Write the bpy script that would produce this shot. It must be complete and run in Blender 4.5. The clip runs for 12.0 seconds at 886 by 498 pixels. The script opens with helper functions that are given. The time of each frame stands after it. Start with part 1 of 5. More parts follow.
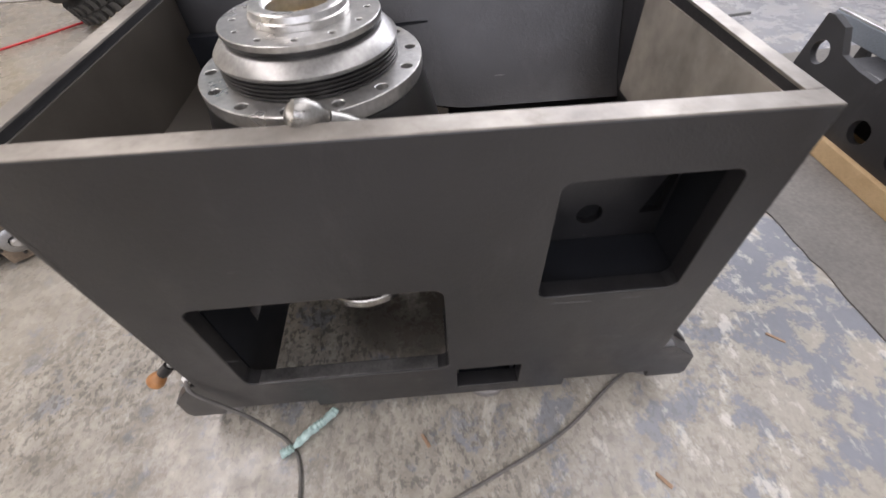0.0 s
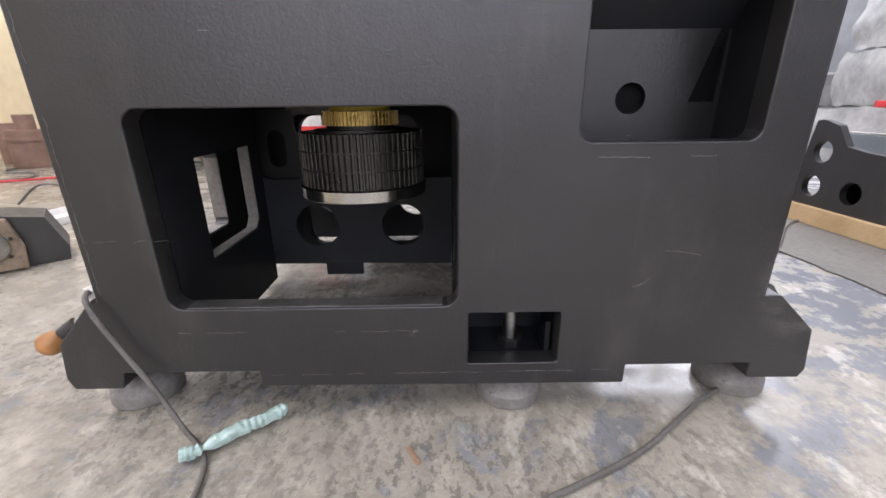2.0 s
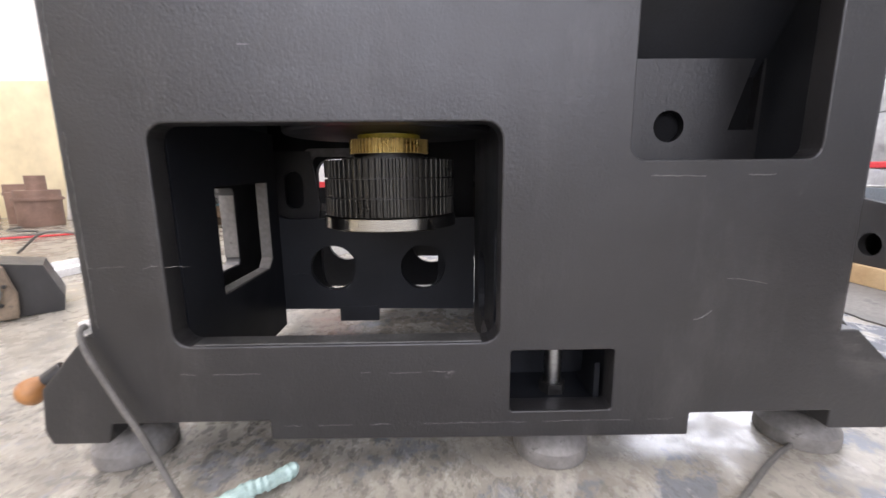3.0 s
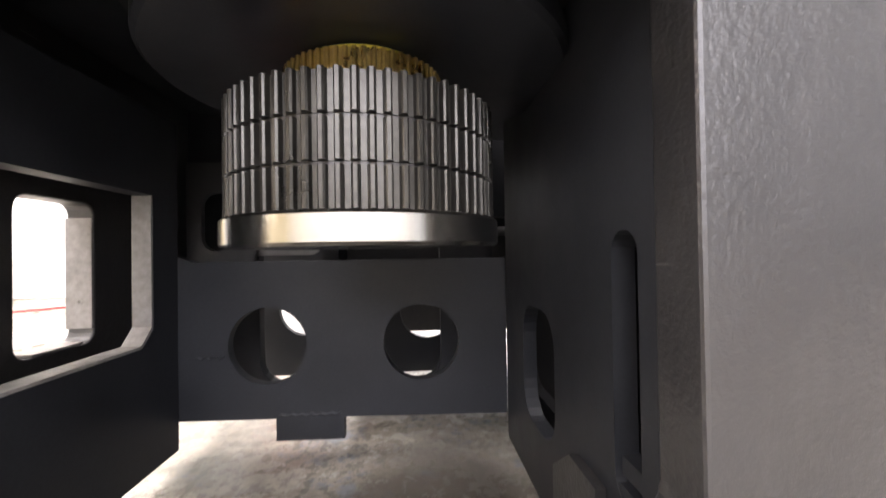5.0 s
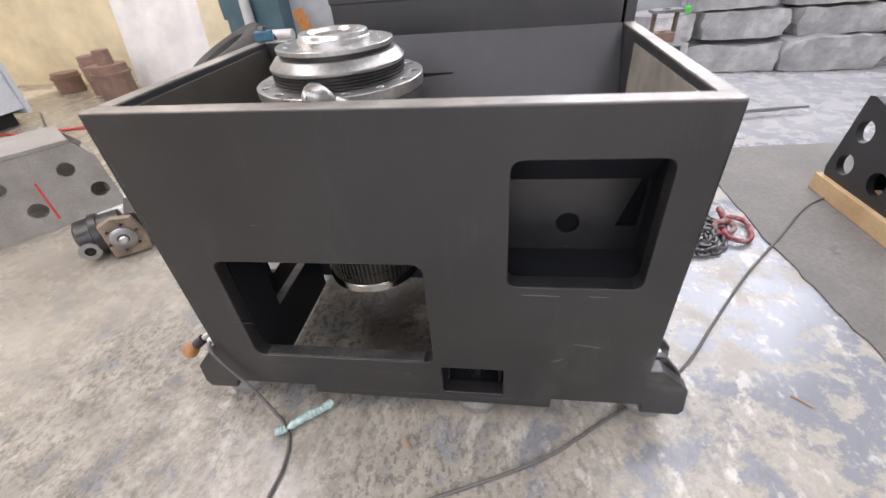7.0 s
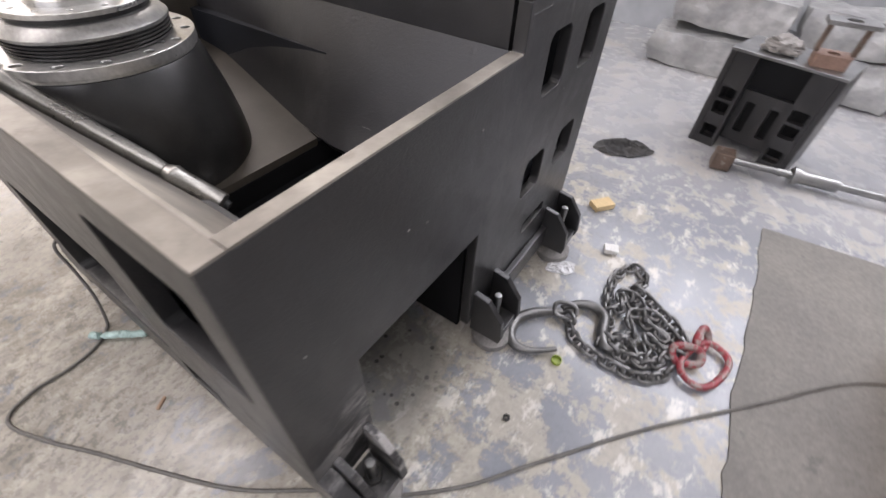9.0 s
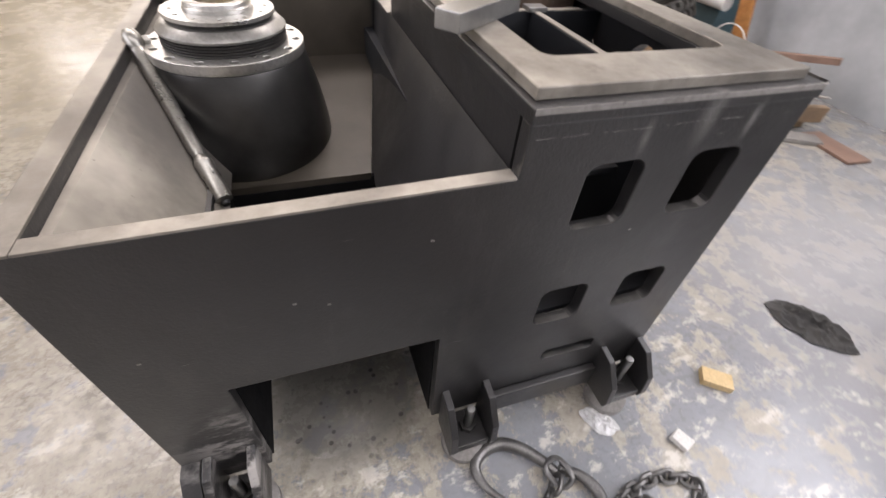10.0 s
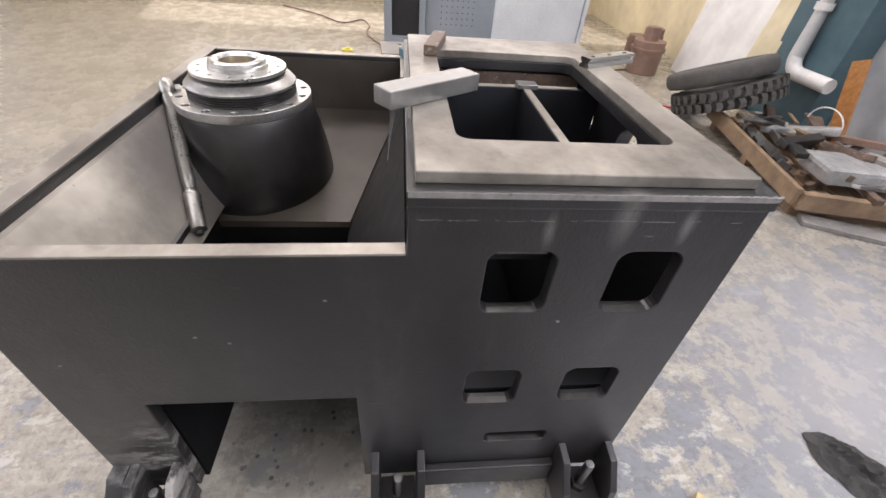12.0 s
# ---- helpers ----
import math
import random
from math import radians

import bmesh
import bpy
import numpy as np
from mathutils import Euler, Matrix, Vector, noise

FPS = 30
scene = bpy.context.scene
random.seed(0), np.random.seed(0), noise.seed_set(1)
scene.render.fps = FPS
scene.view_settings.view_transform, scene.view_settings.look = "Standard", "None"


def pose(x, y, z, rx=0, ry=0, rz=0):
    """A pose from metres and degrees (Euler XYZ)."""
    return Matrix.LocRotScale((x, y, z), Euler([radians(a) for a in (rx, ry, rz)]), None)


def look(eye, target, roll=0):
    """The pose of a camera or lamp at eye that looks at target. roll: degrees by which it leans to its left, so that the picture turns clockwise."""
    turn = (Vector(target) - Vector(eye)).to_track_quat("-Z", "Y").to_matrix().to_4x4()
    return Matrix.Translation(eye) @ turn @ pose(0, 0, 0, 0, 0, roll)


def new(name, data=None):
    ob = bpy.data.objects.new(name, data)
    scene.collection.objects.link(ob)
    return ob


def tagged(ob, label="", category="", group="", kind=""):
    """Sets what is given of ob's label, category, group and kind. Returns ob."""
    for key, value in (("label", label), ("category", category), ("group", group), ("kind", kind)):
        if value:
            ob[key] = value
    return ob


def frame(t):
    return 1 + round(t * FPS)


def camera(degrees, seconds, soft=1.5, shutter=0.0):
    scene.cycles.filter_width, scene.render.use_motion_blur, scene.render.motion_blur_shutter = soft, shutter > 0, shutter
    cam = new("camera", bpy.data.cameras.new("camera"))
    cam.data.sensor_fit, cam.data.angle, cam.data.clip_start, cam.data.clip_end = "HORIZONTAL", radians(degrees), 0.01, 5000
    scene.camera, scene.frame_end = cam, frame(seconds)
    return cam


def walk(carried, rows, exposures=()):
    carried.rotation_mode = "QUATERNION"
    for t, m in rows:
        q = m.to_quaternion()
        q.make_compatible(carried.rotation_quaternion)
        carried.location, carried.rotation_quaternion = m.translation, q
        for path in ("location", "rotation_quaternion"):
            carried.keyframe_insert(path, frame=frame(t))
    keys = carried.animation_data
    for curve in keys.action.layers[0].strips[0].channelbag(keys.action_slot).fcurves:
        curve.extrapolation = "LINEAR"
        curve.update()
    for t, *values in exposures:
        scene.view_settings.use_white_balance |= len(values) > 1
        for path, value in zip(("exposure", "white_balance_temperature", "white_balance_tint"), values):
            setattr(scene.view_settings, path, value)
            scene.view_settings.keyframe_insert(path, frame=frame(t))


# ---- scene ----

cam = camera(94.3, 12.0, soft=1.5, shutter=0.35)

PATH = [
    (0, (-0.008, -0.504, 1.335), (0.024, 0.818, -0.166), -3.7),
    (0.5, (-0.022, -0.737, 1.271), (0.06, 0.711, -0.106), -1.8),
    (1, (-0.085, -0.826, 1.129), (0.008, 0.793, -0.041), -0.8),
    (1.5, (-0.057, -0.747, 0.836), (-0.005, 1.029, -0.083), -0.8),
    (2, (-0.035, -0.713, 0.636), (-0.015, 1.17, -0.035), -0.6),
    (2.5, (-0.093, -0.721, 0.585), (-0.098, 1.229, 0.138), -0.7),
    (3, (-0.108, -0.666, 0.553), (-0.072, 1.299, 0.187), -0.5),
    (3.2, (-0.123, -0.520, 0.501), (-0.018, 1.457, 0.212), -1.1),
    (4.8, (-0.149, -0.207, 0.434), (-0.002, 1.784, 0.535), -0.9),
    (5, (-0.149, -0.207, 0.434), (-0.027, 1.788, 0.455), -0.9),
    (5.5, (-0.16, -0.408, 0.49), (-0.12, 1.548, 0.08), -2.4),
    (6, (-0.121, -0.700, 0.604), (-0.195, 1.192, -0.040), -3.6),
    (6.5, (0.016, -0.755, 0.943), (-0.138, 0.978, -0.044), -4.9),
    (6.7, (0.094, -0.776, 1.103), (-0.108, 0.892, 0.019), -5.1),
    (8.3, (0.593, -0.407, 1.404), (0.028, 0.972, 0.07), -1.2),
    (8.5, (0.725, -0.332, 1.367), (0.097, 1.004, 0.017), -0.8),
    (9, (0.977, -0.087, 1.339), (0.2, 1.096, -0.075), 2.4),
    (9.5, (1.017, 0.227, 1.359), (-0.061, 1.177, -0.032), 5.7),
    (10, (1.12, 0.436, 1.416), (-0.216, 0.974, 0.028), 5.4),
    (10.5, (1.106, 0.557, 1.507), (-0.293, 0.951, 0.133), 5.6),
    (11, (1.009, 0.596, 1.515), (-0.392, 0.965, 0.136), 6.3),
    (11.5, (1.067, 0.683, 1.511), (-0.413, 0.976, 0.198), 5.7),
    (12, (1.152, 0.763, 1.476), (-0.392, 0.972, 0.222), 5.0),
]
EXPOSURES = [(0, -0.25, 6480, 20), (1.5, 0.05, 6250, 20), (2, 0.18, 6350, 20), (3, 0.5, 6350, 20), (4.8, 1.85, 6750, 20), (5.5, 1.2, 6900, 20), (6, 1.0, 6900, 20), (6.7, 0.3, 6420, 20), (8.3, -0.2, 6400, 20), (10, -0.05, 6800, 20), (12, 0.0, 6600, 20)]
walk(cam, [(t, look(eye, target, roll)) for t, eye, target, roll in PATH], EXPOSURES)

# ---------------------------------------------------------------- light
world = bpy.data.worlds.new("sky")
scene.world = world
world.use_nodes = True
wn = world.node_tree
sky = wn.nodes.new("ShaderNodeTexSky")
sky.sky_type = "NISHITA"
sky.sun_disc = False
sky.sun_elevation, sky.sun_rotation = radians(52), radians(-75)
wn.links.new(sky.outputs[0], wn.nodes["Background"].inputs[0])
wn.nodes["Background"].inputs[1].default_value = 0.12

sun_data = bpy.data.lights.new("sun", "SUN")
sun_data.energy, sun_data.angle, sun_data.color = 4.0, radians(0.6), (1.0, 0.95, 0.86)
sun = new("sun", sun_data)
sun.matrix_world = look((-10, -2.7, 13), (0, 0, 0))


def area_lamp(name, eye, target, sx, sy, watts, colour):
    d = bpy.data.lights.new(name, "AREA")
    d.shape, d.size, d.size_y, d.energy, d.color = "RECTANGLE", sx, sy, watts * 0.46, colour
    o = new(name, d)
    o.matrix_world = look(eye, target)
    return o


# area lamps in assumed openings out of view stand in for daylight
area_lamp("assumed_skylight_lamp", (-3.4, 0.5, 5.85), (-3.4, 0.501, 0), 1.8, 10.0, 720, (1.0, 0.98, 0.95))
area_lamp("assumed_skylight_lamp", (2.6, 0.5, 5.85), (2.6, 0.501, 0), 1.8, 10.0, 240, (0.95, 0.98, 1.0))
area_lamp("window_lamp", (-8.85, 0.0, 2.9), (0, 0, 1.2), 8.0, 2.4, 520, (1.0, 0.93, 0.82))
area_lamp("window_lamp", (0.0, -6.85, 3.6), (0, 0, 1.0), 8.0, 3.4, 600, (0.95, 0.97, 1.0))
area_lamp("window_lamp", (2.9, 4.9, 4.0), (2.9, 0.0, 0.6), 5.2, 2.4, 640, (0.93, 0.97, 1.0))

# ---------------------------------------------------------------- materials


def material(name):
    m = bpy.data.materials.new(name)
    m.use_nodes = True
    nt = m.node_tree
    return m, nt, nt.nodes["Principled BSDF"]


def node(nt, kind, **vals):
    n = nt.nodes.new(kind)
    for k, v in vals.items():
        n.inputs[k].default_value = v
    return n


def coords(nt, scale=1.0):
    tc = nt.nodes.new("ShaderNodeTexCoord")
    mp = nt.nodes.new("ShaderNodeMapping")
    mp.inputs["Scale"].default_value = (scale, scale, scale) if not isinstance(scale, tuple) else scale
    nt.links.new(tc.outputs["Object"], mp.inputs["Vector"])
    return mp.outputs["Vector"]


def noise_tex(nt, vec, scale, detail=6.0, rough=0.6):
    n = node(nt, "ShaderNodeTexNoise", Scale=scale, Detail=detail, Roughness=rough)
    nt.links.new(vec, n.inputs["Vector"])
    return n.outputs["Fac"]


def ramp(nt, fac, stops):
    r = nt.nodes.new("ShaderNodeValToRGB")
    els = r.color_ramp.elements
    while len(els) < len(stops):
        els.new(0.5)
    for e, (p, c) in zip(els, stops):
        e.position = p
        e.color = (*c, 1) if len(c) == 3 else c
    nt.links.new(fac, r.inputs["Fac"])
    return r.outputs["Color"]


def mixc(nt, fac, a, b, blend="MIX"):
    n = nt.nodes.new("ShaderNodeMix")
    n.data_type, n.blend_type = "RGBA", blend
    for sock, v in ((n.inputs[0], fac), (n.inputs[6], a), (n.inputs[7], b)):
        if isinstance(v, (int, float)):
            sock.default_value = v
        elif isinstance(v, tuple):
            sock.default_value = (*v, 1)
        else:
            nt.links.new(v, sock)
    return n.outputs[2]


def bump(nt, bsdf, fac, strength, dist):
    b = node(nt, "ShaderNodeBump", Strength=strength, Distance=dist)
    nt.links.new(fac, b.inputs["Height"])
    nt.links.new(b.outputs[0], bsdf.inputs["Normal"])


def surface(name, dark, light, rough=0.5, metal=0.0, scale=6.0, grain=120.0, bumps=0.15, dist=0.001, wear=None, wear_at=0.68, aniso=None, spec=0.5):
    """A material with two colours mixed by a broad noise, fine grain, bump and optional worn patches."""
    m, nt, p = material(name)
    v = coords(nt)
    broad = noise_tex(nt, v, scale, 5.0, 0.62)
    fine = noise_tex(nt, v if aniso is None else coords(nt, aniso), grain, 3.0, 0.6)
    col = ramp(nt, broad, [(0.3, dark), (0.7, light)])
    shade = ramp(nt, fine, [(0.25, (0.78, 0.78, 0.78)), (0.75, (1.15, 1.15, 1.15))])
    col = mixc(nt, 1.0, col, shade, "MULTIPLY")
    if wear:
        w = noise_tex(nt, v, scale * 2.3, 8.0, 0.7)
        col = mixc(nt, ramp(nt, w, [(wear_at, (0, 0, 0)), (wear_at + 0.06, (1, 1, 1))]), col, wear)
    nt.links.new(col, p.inputs["Base Color"])
    rr_ = ramp(nt, broad, [(0.25, (rough * 0.8,) * 3), (0.75, (min(1, rough * 1.2),) * 3)])
    nt.links.new(rr_, p.inputs["Roughness"])
    p.inputs["Metallic"].default_value = metal
    p.inputs["Specular IOR Level"].default_value = spec
    bump(nt, p, fine, bumps, dist)
    return m


def iron_paint():
    """Dark grey primer on a casting: orange-peel grain, chalky rubs and a few pale scratches."""
    m, nt, p = material("grey_primer")
    v = coords(nt)
    broad = noise_tex(nt, v, 2.6, 4.0, 0.55)
    mid = noise_tex(nt, v, 14.0, 6.0, 0.65)
    fine = noise_tex(nt, v, 210.0, 4.0, 0.6)
    col = ramp(nt, broad, [(0.32, (0.0115, 0.0112, 0.0122)), (0.68, (0.0245, 0.0238, 0.0245))])
    col = mixc(nt, 1.0, col, ramp(nt, mid, [(0.3, (0.9, 0.9, 0.9)), (0.75, (1.12, 1.11, 1.1))]), "MULTIPLY")
    dust = noise_tex(nt, coords(nt, (1.0, 1.0, 0.35)), 5.0, 9.0, 0.72)
    col = mixc(nt, ramp(nt, dust, [(0.54, (0, 0, 0)), (0.80, (0.3, 0.3, 0.3))]), col, (0.13, 0.124, 0.118))
    scr = noise_tex(nt, coords(nt, (3.0, 3.0, 90.0)), 3.2, 2.0, 0.5)
    keep = noise_tex(nt, v, 9.0, 2.0, 0.5)
    both = mixc(nt, 1.0, ramp(nt, scr, [(0.745, (0, 0, 0)), (0.765, (1, 1, 1))]), ramp(nt, keep, [(0.54, (0, 0, 0)), (0.62, (0.6, 0.6, 0.6))]), "MULTIPLY")
    col = mixc(nt, both, col, (0.3, 0.29, 0.28))
    smear = noise_tex(nt, coords(nt, (1.0, 1.0, 2.6)), 7.0, 8.0, 0.72)
    for place, reach in (((0.70, 0.20, 0.30), 0.24), ((-0.092, 0.0, 0.214), 0.016)):
        near = nt.nodes.new("ShaderNodeVectorMath")
        near.operation = "DISTANCE"
        nt.links.new(v, near.inputs[0])
        near.inputs[1].default_value = place
        spot = ramp(nt, near.outputs["Value"], [(reach * 0.25, (1, 1, 1)), (reach, (0, 0, 0))])
        col = mixc(nt, mixc(nt, 1.0, spot, ramp(nt, smear, [(0.48, (0, 0, 0)), (0.58, (0.95, 0.95, 0.95))]), "MULTIPLY"), col, (0.42, 0.40, 0.38))
    tall = coords(nt, (1.0, 1.0, 0.3))
    for place, reach in (((0.6, 1.15, 0.335), 0.03), ((0.6, 1.27, 0.325), 0.016), ((0.6, 1.02, 0.32), 0.014)):
        near = nt.nodes.new("ShaderNodeVectorMath")
        near.operation = "DISTANCE"
        nt.links.new(tall, near.inputs[0])
        near.inputs[1].default_value = place
        spot = ramp(nt, near.outputs["Value"], [(0.0, (0.75, 0.75, 0.75)), (reach, (0, 0, 0))])
        col = mixc(nt, mixc(nt, 1.0, spot, ramp(nt, dust, [(0.35, (0.25, 0.25, 0.25)), (0.65, (1, 1, 1))]), "MULTIPLY"), col, (0.24, 0.232, 0.222))
    nt.links.new(col, p.inputs["Base Color"])
    nt.links.new(ramp(nt, mid, [(0.3, (0.30, 0.30, 0.30)), (0.75, (0.46, 0.46, 0.46))]), p.inputs["Roughness"])
    p.inputs["Specular IOR Level"].default_value = 0.75
    pit = noise_tex(nt, v, 95.0, 3.0, 0.55)
    bump(nt, p, mixc(nt, 0.5, fine, pit), 0.6, 0.0019)
    return m


def raw_iron():
    """Machined cast iron with tan oil film and dark rubs."""
    m, nt, p = material("machined_iron")
    v = coords(nt)
    a = noise_tex(nt, v, 3.5, 6.0, 0.65)
    b = noise_tex(nt, v, 18.0, 7.0, 0.7)
    lines = noise_tex(nt, coords(nt, (8.0, 500.0, 8.0)), 1.0, 2.0, 0.5)
    col = ramp(nt, a, [(0.32, (0.14, 0.126, 0.11)), (0.5, (0.27, 0.247, 0.215)), (0.68, (0.43, 0.40, 0.35))])
    col = mixc(nt, ramp(nt, b, [(0.55, (0, 0, 0)), (0.8, (0.6, 0.6, 0.6))]), col, (0.12, 0.105, 0.09))
    nt.links.new(col, p.inputs["Base Color"])
    p.inputs["Metallic"].default_value = 0.55
    nt.links.new(ramp(nt, b, [(0.3, (0.34, 0.34, 0.34)), (0.7, (0.55, 0.55, 0.55))]), p.inputs["Roughness"])
    bump(nt, p, lines, 0.12, 0.0004)
    return m


def slope_metal():
    """Oily trough plate: tan, with dark brushed stains."""
    m, nt, p = material("oiled_plate")
    v = coords(nt)
    a = noise_tex(nt, v, 2.2, 5.0, 0.6)
    b = noise_tex(nt, v, 7.0, 8.0, 0.72)
    spk = noise_tex(nt, v, 60.0, 3.0, 0.6)
    col = ramp(nt, a, [(0.36, (0.16, 0.148, 0.13)), (0.5, (0.34, 0.31, 0.265)), (0.62, (0.52, 0.48, 0.41))])
    col = mixc(nt, ramp(nt, b, [(0.5, (0, 0, 0)), (0.75, (0.5, 0.5, 0.5))]), col, (0.50, 0.46, 0.39))
    col = mixc(nt, ramp(nt, spk, [(0.7, (0, 0, 0)), (0.76, (0.7, 0.7, 0.7))]), col, (0.06, 0.05, 0.045))
    nt.links.new(col, p.inputs["Base Color"])
    # a darker ring round the bearing cone, its edge varied by noise
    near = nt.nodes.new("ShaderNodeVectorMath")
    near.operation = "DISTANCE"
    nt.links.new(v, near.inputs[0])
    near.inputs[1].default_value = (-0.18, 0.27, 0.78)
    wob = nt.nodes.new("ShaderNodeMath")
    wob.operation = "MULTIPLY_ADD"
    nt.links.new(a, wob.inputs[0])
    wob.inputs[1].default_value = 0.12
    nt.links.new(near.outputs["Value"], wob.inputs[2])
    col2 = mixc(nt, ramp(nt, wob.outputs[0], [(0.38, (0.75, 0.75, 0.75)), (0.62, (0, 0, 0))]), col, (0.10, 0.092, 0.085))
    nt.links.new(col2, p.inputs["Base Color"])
    p.inputs["Metallic"].default_value = 0.15
    p.inputs["Roughness"].default_value = 0.42
    bump(nt, p, b, 0.1, 0.002)
    return m


def floor_paint():
    """Concrete with flaked blue-grey paint, cream bare patches, grey smears and dark specks."""
    m, nt, p = material("worn_floor")
    v = coords(nt)
    sep = nt.nodes.new("ShaderNodeSeparateXYZ")
    nt.links.new(v, sep.inputs[0])
    flake = noise_tex(nt, v, 4.6, 12.0, 0.74)
    fine = noise_tex(nt, v, 38.0, 8.0, 0.72)
    broad = noise_tex(nt, v, 0.8, 4.0, 0.55)
    smear = noise_tex(nt, coords(nt, (2.0, 1.6, 1.0)), 4.5, 12.0, 0.78)
    paint = ramp(nt, broad, [(0.3, (0.225, 0.242, 0.275)), (0.7, (0.295, 0.312, 0.345))])
    bare = ramp(nt, fine, [(0.25, (0.33, 0.302, 0.25)), (0.75, (0.50, 0.466, 0.40))])
    # the paint survives best to the east and north of the casting
    cover = node(nt, "ShaderNodeMapRange")
    cover.inputs["From Min"].default_value, cover.inputs["From Max"].default_value = 0.4, 1.7
    cover.inputs["To Min"].default_value, cover.inputs["To Max"].default_value = -0.075, 0.03
    along = nt.nodes.new("ShaderNodeMath")
    along.operation = "MULTIPLY_ADD"
    nt.links.new(sep.outputs["Y"], along.inputs[0])
    along.inputs[1].default_value = 0.5
    nt.links.new(sep.outputs["X"], along.inputs[2])
    nt.links.new(along.outputs[0], cover.inputs["Value"])
    add = nt.nodes.new("ShaderNodeMath")
    nt.links.new(flake, add.inputs[0])
    nt.links.new(cover.outputs[0], add.inputs[1])
    mix1 = ramp(nt, add.outputs[0], [(0.472, (0, 0, 0)), (0.512, (0.92, 0.92, 0.92))])
    col = mixc(nt, mix1, bare, paint)
    # trodden grey dirt plus painted shade, worst before the casting and to the west
    trod_shade = node(nt, "ShaderNodeMapRange")
    trod_shade.inputs["From Min"].default_value, trod_shade.inputs["From Max"].default_value = -0.5, 1.1
    trod_shade.inputs["To Min"].default_value, trod_shade.inputs["To Max"].default_value = 0.72, 0.12
    nt.links.new(sep.outputs["X"], trod_shade.inputs["Value"])
    dirt_shade = mixc(nt, 1.0, ramp(nt, smear, [(0.40, (0, 0, 0)), (0.62, (1, 1, 1))]), trod_shade.outputs[0], "MULTIPLY")
    col = mixc(nt, dirt_shade, col, (0.185, 0.170, 0.145))
    specks = noise_tex(nt, coords(nt, (1.5, 1.0, 1.0)), 30.0, 6.0, 0.66)
    gate = noise_tex(nt, v, 1.7, 3.0, 0.55)
    bl = mixc(nt, 1.0, ramp(nt, specks, [(0.525, (0, 0, 0)), (0.55, (1, 1, 1))]), ramp(nt, gate, [(0.38, (0.30, 0.30, 0.30)), (0.60, (1, 1, 1))]), "MULTIPLY")
    bl = mixc(nt, 1.0, bl, trod_shade.outputs[0], "MULTIPLY")
    col = mixc(nt, bl, col, (0.11, 0.107, 0.10))
    plaster = noise_tex(nt, coords(nt, (1.4, 0.8, 1.0)), 9.0, 9.0, 0.72)
    left = node(nt, "ShaderNodeMapRange")
    left.inputs["From Min"].default_value, left.inputs["From Max"].default_value = -0.2, 0.9
    left.inputs["To Min"].default_value, left.inputs["To Max"].default_value = 0.3, 0.95
    nt.links.new(sep.outputs["X"], left.inputs["Value"])
    col = mixc(nt, mixc(nt, 1.0, ramp(nt, plaster, [(0.55, (0, 0, 0)), (0.62, (0.85, 0.85, 0.85))]), left.outputs[0], "MULTIPLY"), col, (0.68, 0.655, 0.60))
    # a ring of dark oil below the bearing
    dist = nt.nodes.new("ShaderNodeVectorMath")
    dist.operation = "DISTANCE"
    nt.links.new(v, dist.inputs[0])
    dist.inputs[1].default_value = (-0.12, 0.42, 0.0)
    wob = nt.nodes.new("ShaderNodeMath")
    wob.operation = "MULTIPLY_ADD"
    nt.links.new(flake, wob.inputs[0])
    wob.inputs[1].default_value = 0.55
    nt.links.new(dist.outputs["Value"], wob.inputs[2])
    col = mixc(nt, ramp(nt, wob.outputs[0], [(0.26, (0.25, 0.25, 0.25)), (0.36, (0.9, 0.9, 0.9)), (0.48, (0.75, 0.75, 0.75)), (0.56, (0, 0, 0))]), col, (0.085, 0.074, 0.062))
    # grey film under the pit, part oil, part painted shade, with black drops
    dist2 = nt.nodes.new("ShaderNodeVectorMath")
    dist2.operation = "DISTANCE"
    nt.links.new(v, dist2.inputs[0])
    dist2.inputs[1].default_value = (0.36, 0.43, 0.0)
    wob2 = nt.nodes.new("ShaderNodeMath")
    wob2.operation = "MULTIPLY_ADD"
    nt.links.new(broad, wob2.inputs[0])
    wob2.inputs[1].default_value = 0.2
    nt.links.new(dist2.outputs["Value"], wob2.inputs[2])
    film = ramp(nt, wob2.outputs[0], [(0.30, (0.8, 0.8, 0.8)), (0.40, (0, 0, 0))])
    col = mixc(nt, film, col, (0.12, 0.115, 0.105))
    drops = nt.nodes.new("ShaderNodeTexVoronoi")
    drops.inputs["Scale"].default_value = 22.0
    nt.links.new(v, drops.inputs["Vector"])
    drop = ramp(nt, drops.outputs["Distance"], [(0.16, (1, 1, 1)), (0.22, (0, 0, 0))])
    col = mixc(nt, mixc(nt, 1.0, drop, film, "MULTIPLY"), col, (0.03, 0.029, 0.028))
    calm = node(nt, "ShaderNodeMapRange")
    calm.inputs["From Min"].default_value, calm.inputs["From Max"].default_value = -0.9, -2.4
    calm.inputs["To Min"].default_value, calm.inputs["To Max"].default_value = 0.0, 0.8
    nt.links.new(sep.outputs["X"], calm.inputs["Value"])
    worn = ramp(nt, noise_tex(nt, v, 1.3, 6.0, 0.6), [(0.32, (0.235, 0.208, 0.162)), (0.68, (0.335, 0.300, 0.238))])
    col = mixc(nt, calm.outputs[0], col, worn)
    # paler colour to the north-east, painted in for the floor's glossy sheen
    north_sheen = node(nt, "ShaderNodeMapRange")
    north_sheen.inputs["From Min"].default_value, north_sheen.inputs["From Max"].default_value = 1.9, 2.7
    north_sheen.inputs["To Min"].default_value, north_sheen.inputs["To Max"].default_value = 0.0, 0.8
